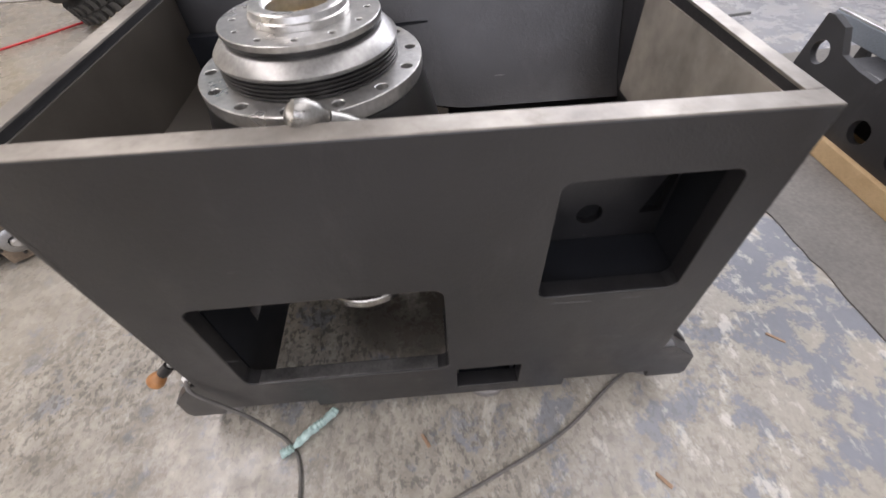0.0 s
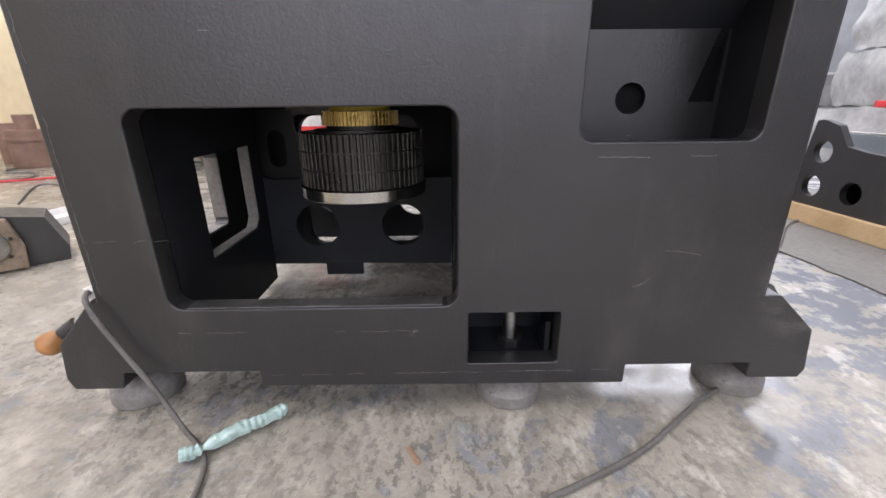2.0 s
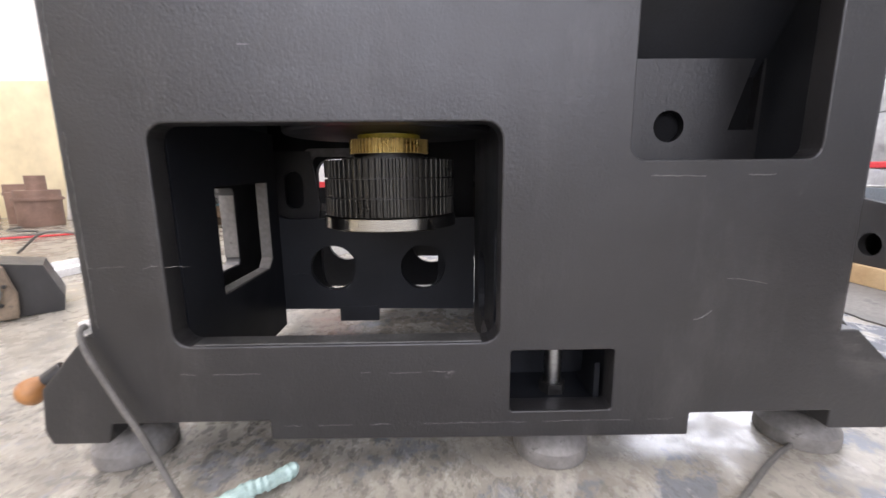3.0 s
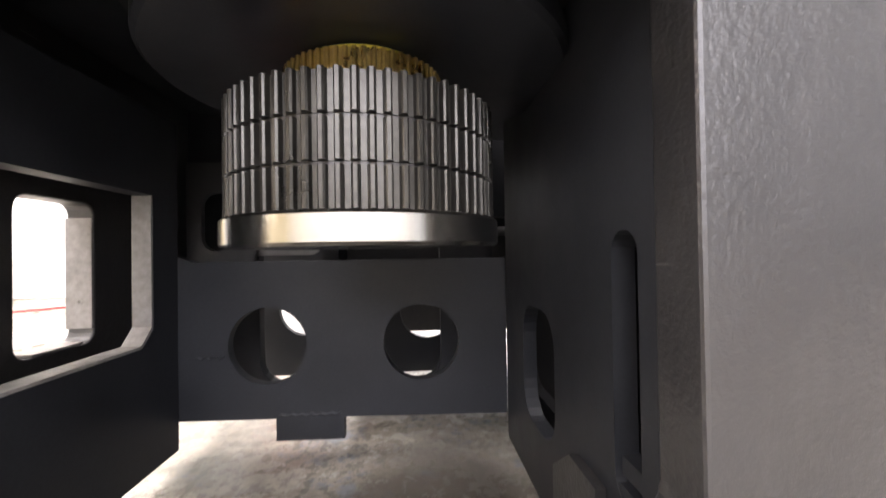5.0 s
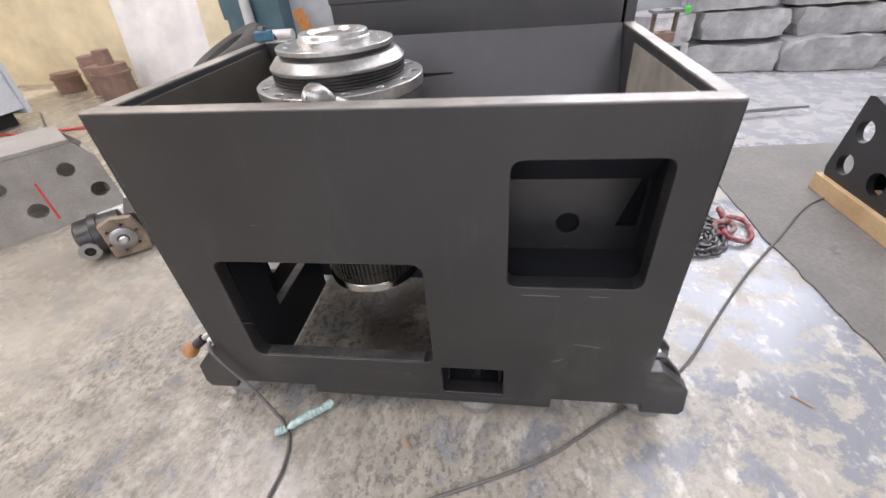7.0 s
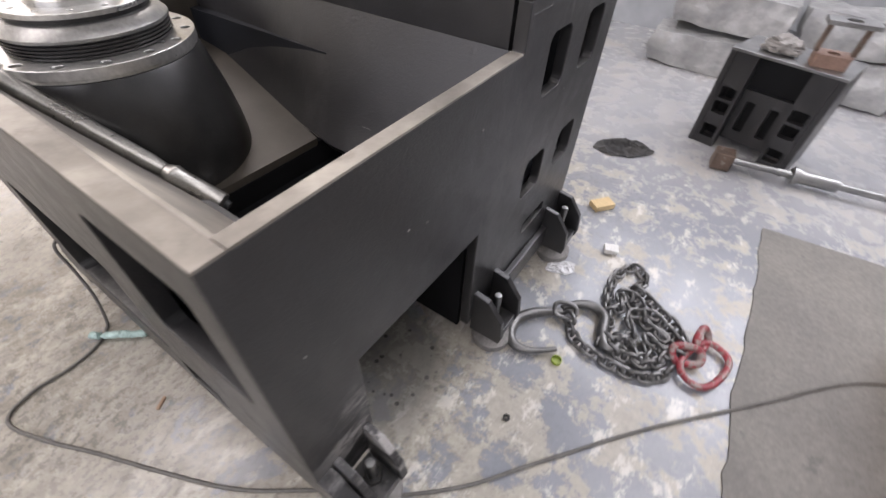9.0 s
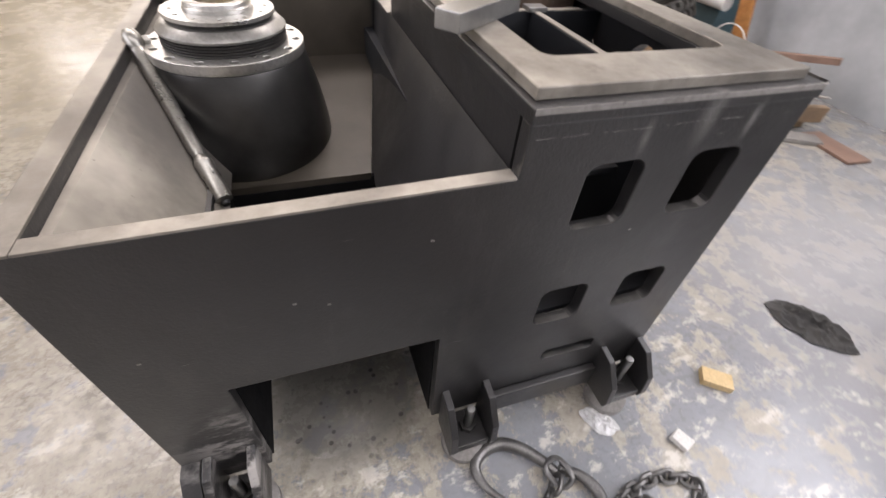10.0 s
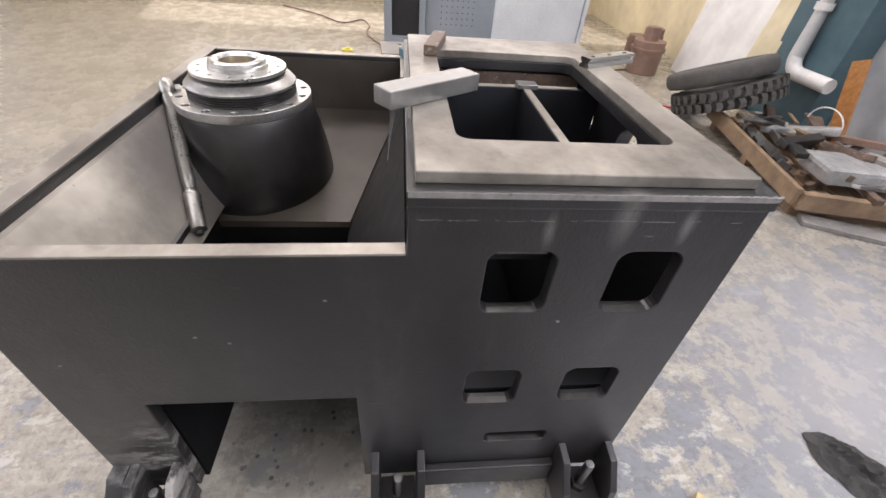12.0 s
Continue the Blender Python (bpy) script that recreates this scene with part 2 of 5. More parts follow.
    nt.links.new(sep.outputs["Y"], north_sheen.inputs["Value"])
    east = node(nt, "ShaderNodeMapRange")
    east.inputs["From Min"].default_value, east.inputs["From Max"].default_value = -0.8, 0.4
    nt.links.new(sep.outputs["X"], east.inputs["Value"])
    pale = ramp(nt, noise_tex(nt, v, 2.2, 8.0, 0.65), [(0.32, (0.30, 0.305, 0.32)), (0.55, (0.385, 0.385, 0.392)), (0.72, (0.42, 0.40, 0.37))])
    col = mixc(nt, mixc(nt, 1.0, north_sheen.outputs[0], east.outputs[0], "MULTIPLY"), col, pale)
    nt.links.new(col, p.inputs["Base Color"])
    nt.links.new(ramp(nt, flake, [(0.40, (0.48, 0.48, 0.48)), (0.52, (0.2, 0.2, 0.2))]), p.inputs["Roughness"])
    p.inputs["Specular IOR Level"].default_value = 0.6
    bump(nt, p, mixc(nt, 0.4, flake, fine), 0.18, 0.003)
    return m


def shaded_primer():
    """Blue-black primer of the casting's hollow inside, darkened to paint in its shade."""
    return surface("inner_shaded_primer", (0.010, 0.0112, 0.014), (0.019, 0.0208, 0.0252), 0.5, spec=0.35, scale=7, grain=260, bumps=0.2, dist=0.0006)


M_PAINT = iron_paint()
M_INNER = shaded_primer()
M_IRON = raw_iron()
M_SLOPE = slope_metal()
M_FLOOR = floor_paint()
M_SLAB = surface("bare_concrete", (0.155, 0.146, 0.132), (0.225, 0.213, 0.192), 0.75, scale=3.0, grain=60, bumps=0.3, dist=0.002, wear=(0.14, 0.135, 0.125), wear_at=0.62)
M_STEEL = surface("bright_steel", (0.50, 0.49, 0.47), (0.66, 0.65, 0.62), 0.3, 0.88, scale=5, grain=90, bumps=0.04, dist=0.0004)
M_STEEL_DULL = surface("dull_steel", (0.28, 0.28, 0.28), (0.42, 0.42, 0.41), 0.36, 1.0, scale=9, grain=160, bumps=0.1, dist=0.0005, wear=(0.16, 0.14, 0.12), wear_at=0.66)
M_DARKSTEEL = surface("black_oxide_steel", (0.035, 0.034, 0.034), (0.075, 0.073, 0.07), 0.38, 0.7, scale=20, grain=150, bumps=0.1, dist=0.0005)
M_BAND = surface("grey_turned_steel", (0.26, 0.255, 0.245), (0.40, 0.395, 0.38), 0.36, 0.9, scale=8, grain=120, bumps=0.08, dist=0.0004)
M_CONE = surface("turned_cone_steel", (0.042, 0.0415, 0.041), (0.085, 0.0835, 0.081), 0.34, 0.75, scale=5, grain=700, bumps=0.04, dist=0.0003)
M_BAR = surface("dark_ground_bar", (0.045, 0.044, 0.043), (0.13, 0.127, 0.122), 0.4, 0.5, scale=14, grain=600, bumps=0.1, dist=0.0005)
M_SCRAP = surface("shiny_white_film", (0.5, 0.5, 0.5), (0.7, 0.7, 0.7), 0.2, scale=30, grain=40, bumps=0.6, dist=0.004)
M_RING = surface("polished_ring_steel", (0.50, 0.49, 0.46), (0.58, 0.57, 0.54), 0.2, 1.0, scale=3, grain=300, aniso=(1, 1, 60), bumps=0.05, dist=0.0003)
M_HOOK = surface("forged_steel", (0.13, 0.128, 0.125), (0.24, 0.236, 0.23), 0.42, 0.8, scale=18, grain=160, bumps=0.2, dist=0.0006)
M_TROUGH = surface("dark_brown_plate", (0.046, 0.039, 0.031), (0.092, 0.080, 0.065), 0.42, 0.25, scale=4, grain=700, bumps=0.05, dist=0.0005, wear=(0.065, 0.058, 0.05), wear_at=0.64)
M_CHIP = surface("dry_splinter", (0.30, 0.19, 0.12), (0.44, 0.29, 0.19), 0.7, scale=30)
M_WRENCH = surface("worn_chrome", (0.28, 0.272, 0.25), (0.44, 0.43, 0.40), 0.30, 0.9, scale=22, grain=300, bumps=0.25, dist=0.0006)
M_TOOTH = surface("oiled_tooth_steel", (0.042, 0.040, 0.036), (0.070, 0.067, 0.060), 0.3, 0.8, scale=14, grain=150, bumps=0.1, dist=0.0005)
M_BRASS = surface("brass", (0.42, 0.30, 0.10), (0.62, 0.46, 0.18), 0.3, 1.0, scale=30, grain=150, bumps=0.1, dist=0.0005, wear=(0.25, 0.17, 0.06), wear_at=0.70)
M_YELLOW = surface("yellow_plastic", (0.60, 0.50, 0.04), (0.72, 0.60, 0.08), 0.45, scale=20)
# for black parts; also paints the shade in holes and recesses
M_BLACK = surface("black_and_hole_shade", (0.008, 0.008, 0.009), (0.014, 0.014, 0.015), 0.6, scale=10)
M_PAD = surface("cast_pad", (0.20, 0.19, 0.18), (0.33, 0.315, 0.30), 0.6, 0.2, scale=14, grain=90, bumps=0.3, dist=0.001, wear=(0.12, 0.11, 0.1), wear_at=0.62)
M_WOOD = surface("pale_timber", (0.48, 0.32, 0.16), (0.66, 0.48, 0.27), 0.6, scale=5, grain=30, aniso=(30, 2, 30), bumps=0.25, dist=0.001)
M_WOODRED = surface("handle_wood", (0.32, 0.13, 0.04), (0.48, 0.23, 0.08), 0.4, scale=25, grain=30, bumps=0.1)
M_OLDWOOD = surface("old_timber", (0.15, 0.10, 0.062), (0.34, 0.235, 0.145), 0.7, scale=6, grain=30, aniso=(3, 30, 30), bumps=0.4, dist=0.002)
M_CARD = surface("ochre_board", (0.58, 0.42, 0.21), (0.70, 0.54, 0.31), 0.7, scale=12)
M_CABLE = surface("dusty_cable", (0.10, 0.095, 0.085), (0.19, 0.18, 0.165), 0.6, scale=14, grain=200)
M_WHITE = surface("white_plastic", (0.66, 0.65, 0.62), (0.78, 0.77, 0.75), 0.45, scale=6)
M_REDPAINT = surface("red_paint", (0.22, 0.02, 0.03), (0.36, 0.05, 0.06), 0.4, scale=16, wear=(0.3, 0.24, 0.22), wear_at=0.5)
M_RED = surface("red_plastic", (0.6, 0.02, 0.03), (0.7, 0.05, 0.05), 0.4, scale=12)
M_MINT = surface("mint_film", (0.33, 0.47, 0.44), (0.50, 0.66, 0.62), 0.22, scale=30, grain=60, bumps=0.5, dist=0.002)
M_CLOTH = surface("black_cloth", (0.03, 0.03, 0.031), (0.075, 0.073, 0.07), 0.9, scale=16, grain=240, bumps=0.4)
M_GREYCLOTH = surface("grey_cloth", (0.22, 0.21, 0.2), (0.38, 0.36, 0.34), 0.9, scale=16, grain=240, bumps=0.4)
M_CREAM = surface("cream_wall", (0.60, 0.52, 0.34), (0.72, 0.64, 0.44), 0.75, scale=1.2, grain=2.5, bumps=0.1)
M_WALLWHITE = surface("white_wall", (0.66, 0.65, 0.62), (0.80, 0.79, 0.76), 0.75, scale=1.0, grain=2.5, bumps=0.1)
M_WALLGREY = surface("grey_wall", (0.36, 0.38, 0.40), (0.50, 0.52, 0.54), 0.75, scale=1.4, grain=2.5, bumps=0.15)
M_TEAL = surface("teal_paint", (0.05, 0.10, 0.12), (0.09, 0.155, 0.18), 0.5, scale=3, wear=(0.25, 0.27, 0.27), wear_at=0.68)
M_RUBBER = surface("dusty_rubber", (0.045, 0.044, 0.041), (0.105, 0.10, 0.092), 0.85, scale=8, grain=90, bumps=0.4, dist=0.002)
M_BARREL = surface("rust_brown", (0.18, 0.11, 0.08), (0.30, 0.19, 0.145), 0.6, scale=8, wear=(0.42, 0.33, 0.27), wear_at=0.66)
M_CABINET = surface("grey_enamel", (0.20, 0.23, 0.26), (0.27, 0.30, 0.33), 0.4, scale=2)
M_CABINET_L = surface("pale_enamel", (0.52, 0.55, 0.58), (0.62, 0.65, 0.67), 0.4, scale=2)
M_CASTGREY = surface("grey_casting", (0.24, 0.225, 0.20), (0.37, 0.35, 0.32), 0.6, 0.1, scale=6, grain=120, bumps=0.3)
M_RUSTSTEEL = surface("rusty_steel", (0.10, 0.075, 0.06), (0.24, 0.17, 0.13), 0.6, 0.5, scale=14, wear=(0.35, 0.33, 0.31), wear_at=0.6)
M_BLUE = surface("blue_tape", (0.02, 0.10, 0.16), (0.05, 0.17, 0.24), 0.4, scale=20)
M_GREEN = surface("green_plastic", (0.22, 0.30, 0.03), (0.34, 0.42, 0.06), 0.4, scale=20)
M_BRIGHTGREEN = surface("bright_green_plastic", (0.05, 0.5, 0.06), (0.1, 0.6, 0.1), 0.4, scale=20)
M_TANCAST = surface("tan_scraped_casting", (0.16, 0.12, 0.085), (0.36, 0.28, 0.20), 0.55, 0.2, scale=12, grain=90, bumps=0.3, dist=0.001, wear=(0.07, 0.06, 0.055), wear_at=0.6)
# near-black: the pit's deep shade is put into the colour
M_PITSHADE = surface("pit_shade_black", (0.006, 0.006, 0.0065), (0.012, 0.012, 0.013), 0.8, spec=0.1, scale=8, grain=300)
M_GROUND = surface("ground_steel_bar", (0.24, 0.238, 0.232), (0.36, 0.356, 0.345), 0.36, 0.75, scale=16, grain=600, bumps=0.04, dist=0.0003, wear=(0.17, 0.165, 0.16), wear_at=0.66)
M_ROOF = surface("roof_sheet", (0.45, 0.46, 0.47), (0.55, 0.56, 0.57), 0.6, scale=1)


def film_mat():
    """Creased clear wrapping film over pale grey goods."""
    m, nt, p = material("wrap_film")
    v = coords(nt)
    a = noise_tex(nt, v, 3.0, 8.0, 0.7)
    b = noise_tex(nt, coords(nt, (1.0, 1.3, 0.8)), 5.5, 5.0, 0.55)
    nt.links.new(ramp(nt, a, [(0.3, (0.20, 0.205, 0.205)), (0.52, (0.38, 0.38, 0.375)), (0.7, (0.62, 0.62, 0.61))]), p.inputs["Base Color"])
    p.inputs["Roughness"].default_value = 0.28
    p.inputs["Coat Weight"].default_value = 0.5
    bump(nt, p, b, 0.9, 0.05)
    return m


M_FILM = film_mat()


def glow_mat(name, colour, power):
    m, nt, p = material(name)
    p.inputs["Base Color"].default_value = (0.8, 0.8, 0.8, 1)
    p.inputs["Emission Color"].default_value = (*colour, 1)
    p.inputs["Emission Strength"].default_value = power
    return m


M_SKYLIGHT = glow_mat("skylight_sheet", (1, 0.98, 0.95), 1.4)

# ---------------------------------------------------------------- mesh helpers


def part(name, bm, mat, parent=None, label="", smooth=False):
    me = bpy.data.meshes.new(name)
    bmesh.ops.recalc_face_normals(bm, faces=bm.faces)
    if smooth:
        for f in bm.faces:
            f.smooth = True
        for e in bm.edges:
            if len(e.link_faces) == 2 and e.calc_face_angle(0) > radians(35):
                e.smooth = False
    bm.to_mesh(me)
    bm.free()
    me.materials.append(mat)
    ob = new(name, me)
    if parent:
        ob.parent = parent
    if label:
        tagged(ob, label=label)
    return ob


def empty(name, label, category, m=None, group="", kind=""):
    ob = new(name)
    ob.empty_display_size = 0.05
    if m is not None:
        ob.matrix_world = m
    return tagged(ob, label, category, group, kind)


def thing(name, bm, mat, label, category, smooth=False, group="", kind="", m=None):
    ob = part(name, bm, mat, None, "", smooth)
    if m is not None:
        ob.matrix_world = m
    return tagged(ob, label, category, group, kind)


def box(x0, y0, z0, x1, y1, z1, bevel=0.0, bm=None, m=None):
    bm = bm or bmesh.new()
    g = bmesh.ops.create_cube(bm, size=1.0)
    for v in g["verts"]:
        v.co = Vector((x0 + (v.co.x + 0.5) * (x1 - x0), y0 + (v.co.y + 0.5) * (y1 - y0), z0 + (v.co.z + 0.5) * (z1 - z0)))
    if bevel:
        es = list({e for v in g["verts"] for e in v.link_edges})
        r = bmesh.ops.bevel(bm, geom=es, offset=bevel, segments=2, affect="EDGES", profile=0.6)
    if m is not None:
        bmesh.ops.transform(bm, matrix=m, verts=bm.verts)
    return bm


def lathe(profile, n=48, bm=None, m=None):
    """A turned shape: (radius, z) pairs round the z axis, closed where the radius is 0."""
    bm = bm or bmesh.new()
    rings, made = [], []
    for r, z in profile:
        if r < 1e-6:
            rings.append([bm.verts.new((0, 0, z))])
        else:
            rings.append([bm.verts.new((r * math.cos(2 * math.pi * i / n), r * math.sin(2 * math.pi * i / n), z)) for i in range(n)])
        made += rings[-1]
    for a, b in zip(rings, rings[1:]):
        for i in range(n):
            j = (i + 1) % n
            if len(a) == 1 and len(b) == 1:
                continue
            if len(a) == 1:
                bm.faces.new((a[0], b[j], b[i]))
            elif len(b) == 1:
                bm.faces.new((a[i], a[j], b[0]))
            else:
                bm.faces.new((a[i], a[j], b[j], b[i]))
    if m is not None:
        bmesh.ops.transform(bm, matrix=m, verts=made)
    return bm


def rr(u0, v0, u1, v1, r, n=5):
    """A rounded rectangle, counter-clockwise."""
    pts = []
    for cx, cy, a0 in ((u1 - r, v1 - r, 0), (u0 + r, v1 - r, 90), (u0 + r, v0 + r, 180), (u1 - r, v0 + r, 270)):
        for i in range(n + 1):
            a = radians(a0 + 90 * i / n)
            pts.append((cx + r * math.cos(a), cy + r * math.sin(a)))
    return pts


def circle(cu, cv, r, n=28):
    return [(cu + r * math.cos(2 * math.pi * i / n), cv + r * math.sin(2 * math.pi * i / n)) for i in range(n)]


def plate(outer, holes, depth, to3d, bm=None):
    """A plate with holes. to3d(u, v, w) gives the place; w runs from 0 to depth."""
    bm = bm or bmesh.new()
    tmp = bmesh.new()
    edges = []
    for loop in [outer] + holes:
        vs = [tmp.verts.new((u, v, 0)) for u, v in loop]
        edges += [tmp.edges.new((vs[i], vs[(i + 1) % len(vs)])) for i in range(len(vs))]
    bmesh.ops.triangle_fill(tmp, use_beauty=True, use_dissolve=False, edges=edges, normal=(0, 0, 1))
    r = bmesh.ops.extrude_face_region(tmp, geom=list(tmp.faces))
    for v in r["geom"]:
        if isinstance(v, bmesh.types.BMVert):
            v.co.z += depth
    for v in tmp.verts:
        v.co = Vector(to3d(v.co.x, v.co.y, v.co.z))
    me = bpy.data.meshes.new("tmp")
    tmp.to_mesh(me)
    tmp.free()
    bm.from_mesh(me)
    bpy.data.meshes.remove(me)
    return bm


def tube(pts, r, n=8, bm=None, closed=False):
    """A round rod along a line of points."""
    bm = bm or bmesh.new()
    pts = [Vector(p) for p in pts]
    k = len(pts)
    rings = []
    up = Vector((0, 0, 1))
    for i, p in enumerate(pts):
        a = pts[(i - 1) % k] if closed or i else p
        b = pts[(i + 1) % k] if closed or i < k - 1 else p
        d = (b - a).normalized()
        s = d.cross(up)
        if s.length < 1e-3:
            s = d.cross(Vector((0, 1, 0)))
        s.normalize()
        w = s.cross(d)
        rad = r[i] if isinstance(r, (list, tuple)) else r
        rings.append([bm.verts.new(p + rad * (math.cos(2 * math.pi * j / n) * s + math.sin(2 * math.pi * j / n) * w)) for j in range(n)])
    pairs = list(zip(rings, rings[1:])) + ([(rings[-1], rings[0])] if closed else [])
    for a, b in pairs:
        for j in range(n):
            bm.faces.new((a[j], a[(j + 1) % n], b[(j + 1) % n], b[j]))
    if not closed:
        bm.faces.new(rings[0])
        bm.faces.new(list(reversed(rings[-1])))
    return bm


def spline(ctrl, steps=8):
    """A smooth line through control points."""
    c = [Vector(p) for p in ctrl]
    c = [2 * c[0] - c[1]] + c + [2 * c[-1] - c[-2]]
    out = []
    for i in range(1, len(c) - 2):
        for s in range(steps):
            t = s / steps
            p0, p1, p2, p3 = c[i - 1], c[i], c[i + 1], c[i + 2]
            out.append(0.5 * (2 * p1 + (p2 - p0) * t + (2 * p0 - 5 * p1 + 4 * p2 - p3) * t * t + (3 * p1 - p0 - 3 * p2 + p3) * t ** 3))
    return out + [c[-2]]


def crumple(bm, amount, scale, seed=0.0):
    for v in bm.verts:
        v.co += amount * noise.noise_vector(v.co * scale + Vector((seed, seed * 0.7, -seed)))
    return bm


def soften(ob, width=0.003):
    b = ob.modifiers.new("bevel", "BEVEL")
    b.width, b.segments, b.limit_method, b.angle_limit = width, 2, "ANGLE", radians(40)
    return ob


# ---------------------------------------------------------------- the hall
HX0, HX1, HY0, HY1, HZ = -9.0, 6.0, -7.0, 5.0, 6.0
fl = tagged(part("floor", box(HX0 - 0.3, HY0 - 0.3, -0.2, HX1 + 0.3, HY1 + 0.3, 0.0), M_FLOOR), "worn concrete floor with flaking blue-grey paint and tan patches", "floor", kind="structure")
ground = tagged(part("ground", box(-200, -200, -0.5, 200, 200, -0.22), M_SLAB), "plain concrete yard outside the hall", "ground", kind="structure")


def patch_outline():
    pts = [(1.50, 0.2), (1.51, -0.6), (1.56, -2.2), (5.9, -2.2), (5.9, 2.45)]
    edge = [(1.45, 2.11), (1.455, 1.8), (1.47, 1.45), (1.455, 1.1), (1.475, 0.8), (1.49, 0.5)]
    rnd = random.Random(4)
    fine = []
    for (ax, ay), (bx, by) in zip(edge, edge[1:] + [pts[0]]):
        for i in range(6):
            t = i / 6
            fine.append((ax + (bx - ax) * t + rnd.uniform(-0.008, 0.008), ay + (by - ay) * t))
    return fine + pts


tagged(part("floor_patch", plate(patch_outline(), [], 0.006, lambda u, v, w: (u, v, 0.001 + w)), M_SLAB), "bare grey concrete patch with a ragged edge", "floor", kind="structure")

# north wall: cream below, white above, east part bare grey
tagged(part("wall_north", box(HX0, HY1, 0, -3.25, HY1 + 0.25, 1.75), M_CREAM), "cream painted lower wall of the hall", "wall", kind="structure")
tagged(part("wall_north_upper", box(HX0, HY1 + 0.004, 1.75, -3.25, HY1 + 0.25, HZ), M_WALLWHITE), "white upper wall of the hall", "wall", kind="structure")
tagged(part("wall_north_east", plate([(-3.25, 0), (HX1, 0), (HX1, HZ), (-3.25, HZ)], [[(0.2, 2.75), (5.6, 2.75), (5.6, 5.3), (0.2, 5.3)]], 0.24, lambda u, v, w: (u, HY1 + 0.002 + w, v)), M_WALLGREY), "bare grey rendered hall wall with a high window", "wall", kind="structure")
tagged(part("wall_south", plate([(HX0, 0), (HX1, 0), (HX1, HZ), (HX0, HZ)], [[(-4, 1.8), (4, 1.8), (4, 5.4), (-4, 5.4)]], 0.25, lambda u, v, w: (u, HY0 - w, v)), M_WALLWHITE), "white hall wall with a long window", "wall", kind="structure")
tagged(part("wall_west", plate([(HY0, 0), (HY1, 0), (HY1, HZ), (HY0, HZ)], [[(-4, 1.7), (4, 1.7), (4, 4.1), (-4, 4.1)]], 0.25, lambda u, v, w: (HX0 - w, u, v)), M_CREAM), "cream hall wall with a long window", "wall", kind="structure")
tagged(part("wall_east", box(HX1, HY0, 0, HX1 + 0.25, HY1, HZ), M_WALLGREY), "grey hall wall", "wall", kind="structure")
tagged(part("ceiling", box(HX0, HY0, HZ, HX1, HY1, HZ + 0.2), M_ROOF), "grey sheet roof of the hall", "ceiling", kind="structure")
# glowing strips added out of view as assumed roof lights
for cx in (-3.4, 2.6):
    tagged(part("skylight", box(cx - 0.95, -4.6, HZ - 0.06, cx + 0.95, 5.0 - 0.02, HZ - 0.01), M_SKYLIGHT), "glowing roof light strip, assumed, out of view", "skylight", kind="structure")

# ---------------------------------------------------------------- the machine base
XL, XR, YB, YM = -0.69, 0.60, 1.41, 0.775
ZR, ZB, ZL = 1.017, 0.085, 0.122
base = empty("machine_casting", "large dark grey primed cast iron machine bed with trough", "machine casting")


def front3(u, v, w):
    return (u, w, v)


def side3(x, sign):
    return lambda u, v, w: (x + sign * w, u, v)


# front wall with feet ears, openings and stepped lower edge
front_outline = [(-0.405, ZB), (0.347, ZB - 0.006), (0.347, ZL), (0.605, ZL), (0.605, ZB + 0.002), (0.716, ZB), (0.726, 0.105), (0.714, 0.198), (0.632, 0.276), (XR - 0.002, 0.276),
                 (XR - 0.002, ZR - 0.014), (XL, ZR), (XL, 0.285), (-0.705, 0.285), (-0.79, 0.19), (-0.80, 0.11), (-0.79, ZB), (-0.69, ZB), (-0.68, ZL), (-0.405, ZL)]
front_holes = [rr(-0.555, 0.264, 0.0, 0.631, 0.028), rr(0.206, 0.57, 0.516, 0.898, 0.024), rr(0.021, 0.132, 0.203, 0.247, 0.004, 2)]
front_wall = soften(part("front_wall", plate(front_outline, front_holes, 0.045, front3), M_PAINT, base))
# right wall with tall back part
right_outline = [(0.0008, 0.14), (0.188, 0.14), (0.188, 0.566), (0.66, 0.566), (0.66, 0.14), (YB, 0.14), (YB, 1.115), (YM, 1.115), (YM, ZR - 0.003), (0.0008, ZR - 0.015)]
right_holes = [rr(0.920, 0.86, 1.052, 1.021, 0.028), rr(1.168, 0.86, 1.298, 1.021, 0.028), rr(0.919, 0.522, 1.053, 0.661, 0.026), rr(1.163, 0.524, 1.297, 0.661, 0.026), rr(1.00, 0.315, 1.18, 0.365, 0.015)]
right_wall = soften(part("right_wall", plate(right_outline, right_holes, 0.032, side3(XR, -1)), M_PAINT, base))
for (y0, y1, z0) in ((0.920, 1.052, 0.86), (1.168, 1.298, 0.86), (0.919, 1.053, 0.522), (1.163, 1.297, 0.524), (1.00, 1.18, 0.315)):
    part("lip", crumple(box(XR - 0.018, y0 + 0.016, z0 - 0.001, XR - 0.0005, y1 - 0.016, z0 + 0.002, 0.001), 0.001, 60), M_BAR, right_wall, "bare scraped opening lip")
part("lip", crumple(box(-0.525, 0.005, 0.2625, -0.03, 0.042, 0.2656, 0.001), 0.0006, 40), M_HOOK, front_wall, "bare scraped opening lip")
# left wall with two windows that let light in
left_outline = [(0.047, 0.11), (YM, 0.11), (YM, ZR), (0.047, ZR)]
left_holes = [rr(0.335, 0.306, 0.462, 0.518, 0.02)]
left_wall = soften(part("left_wall", plate(left_outline, left_holes, 0.04, side3(XL, 1)), M_PAINT, base))
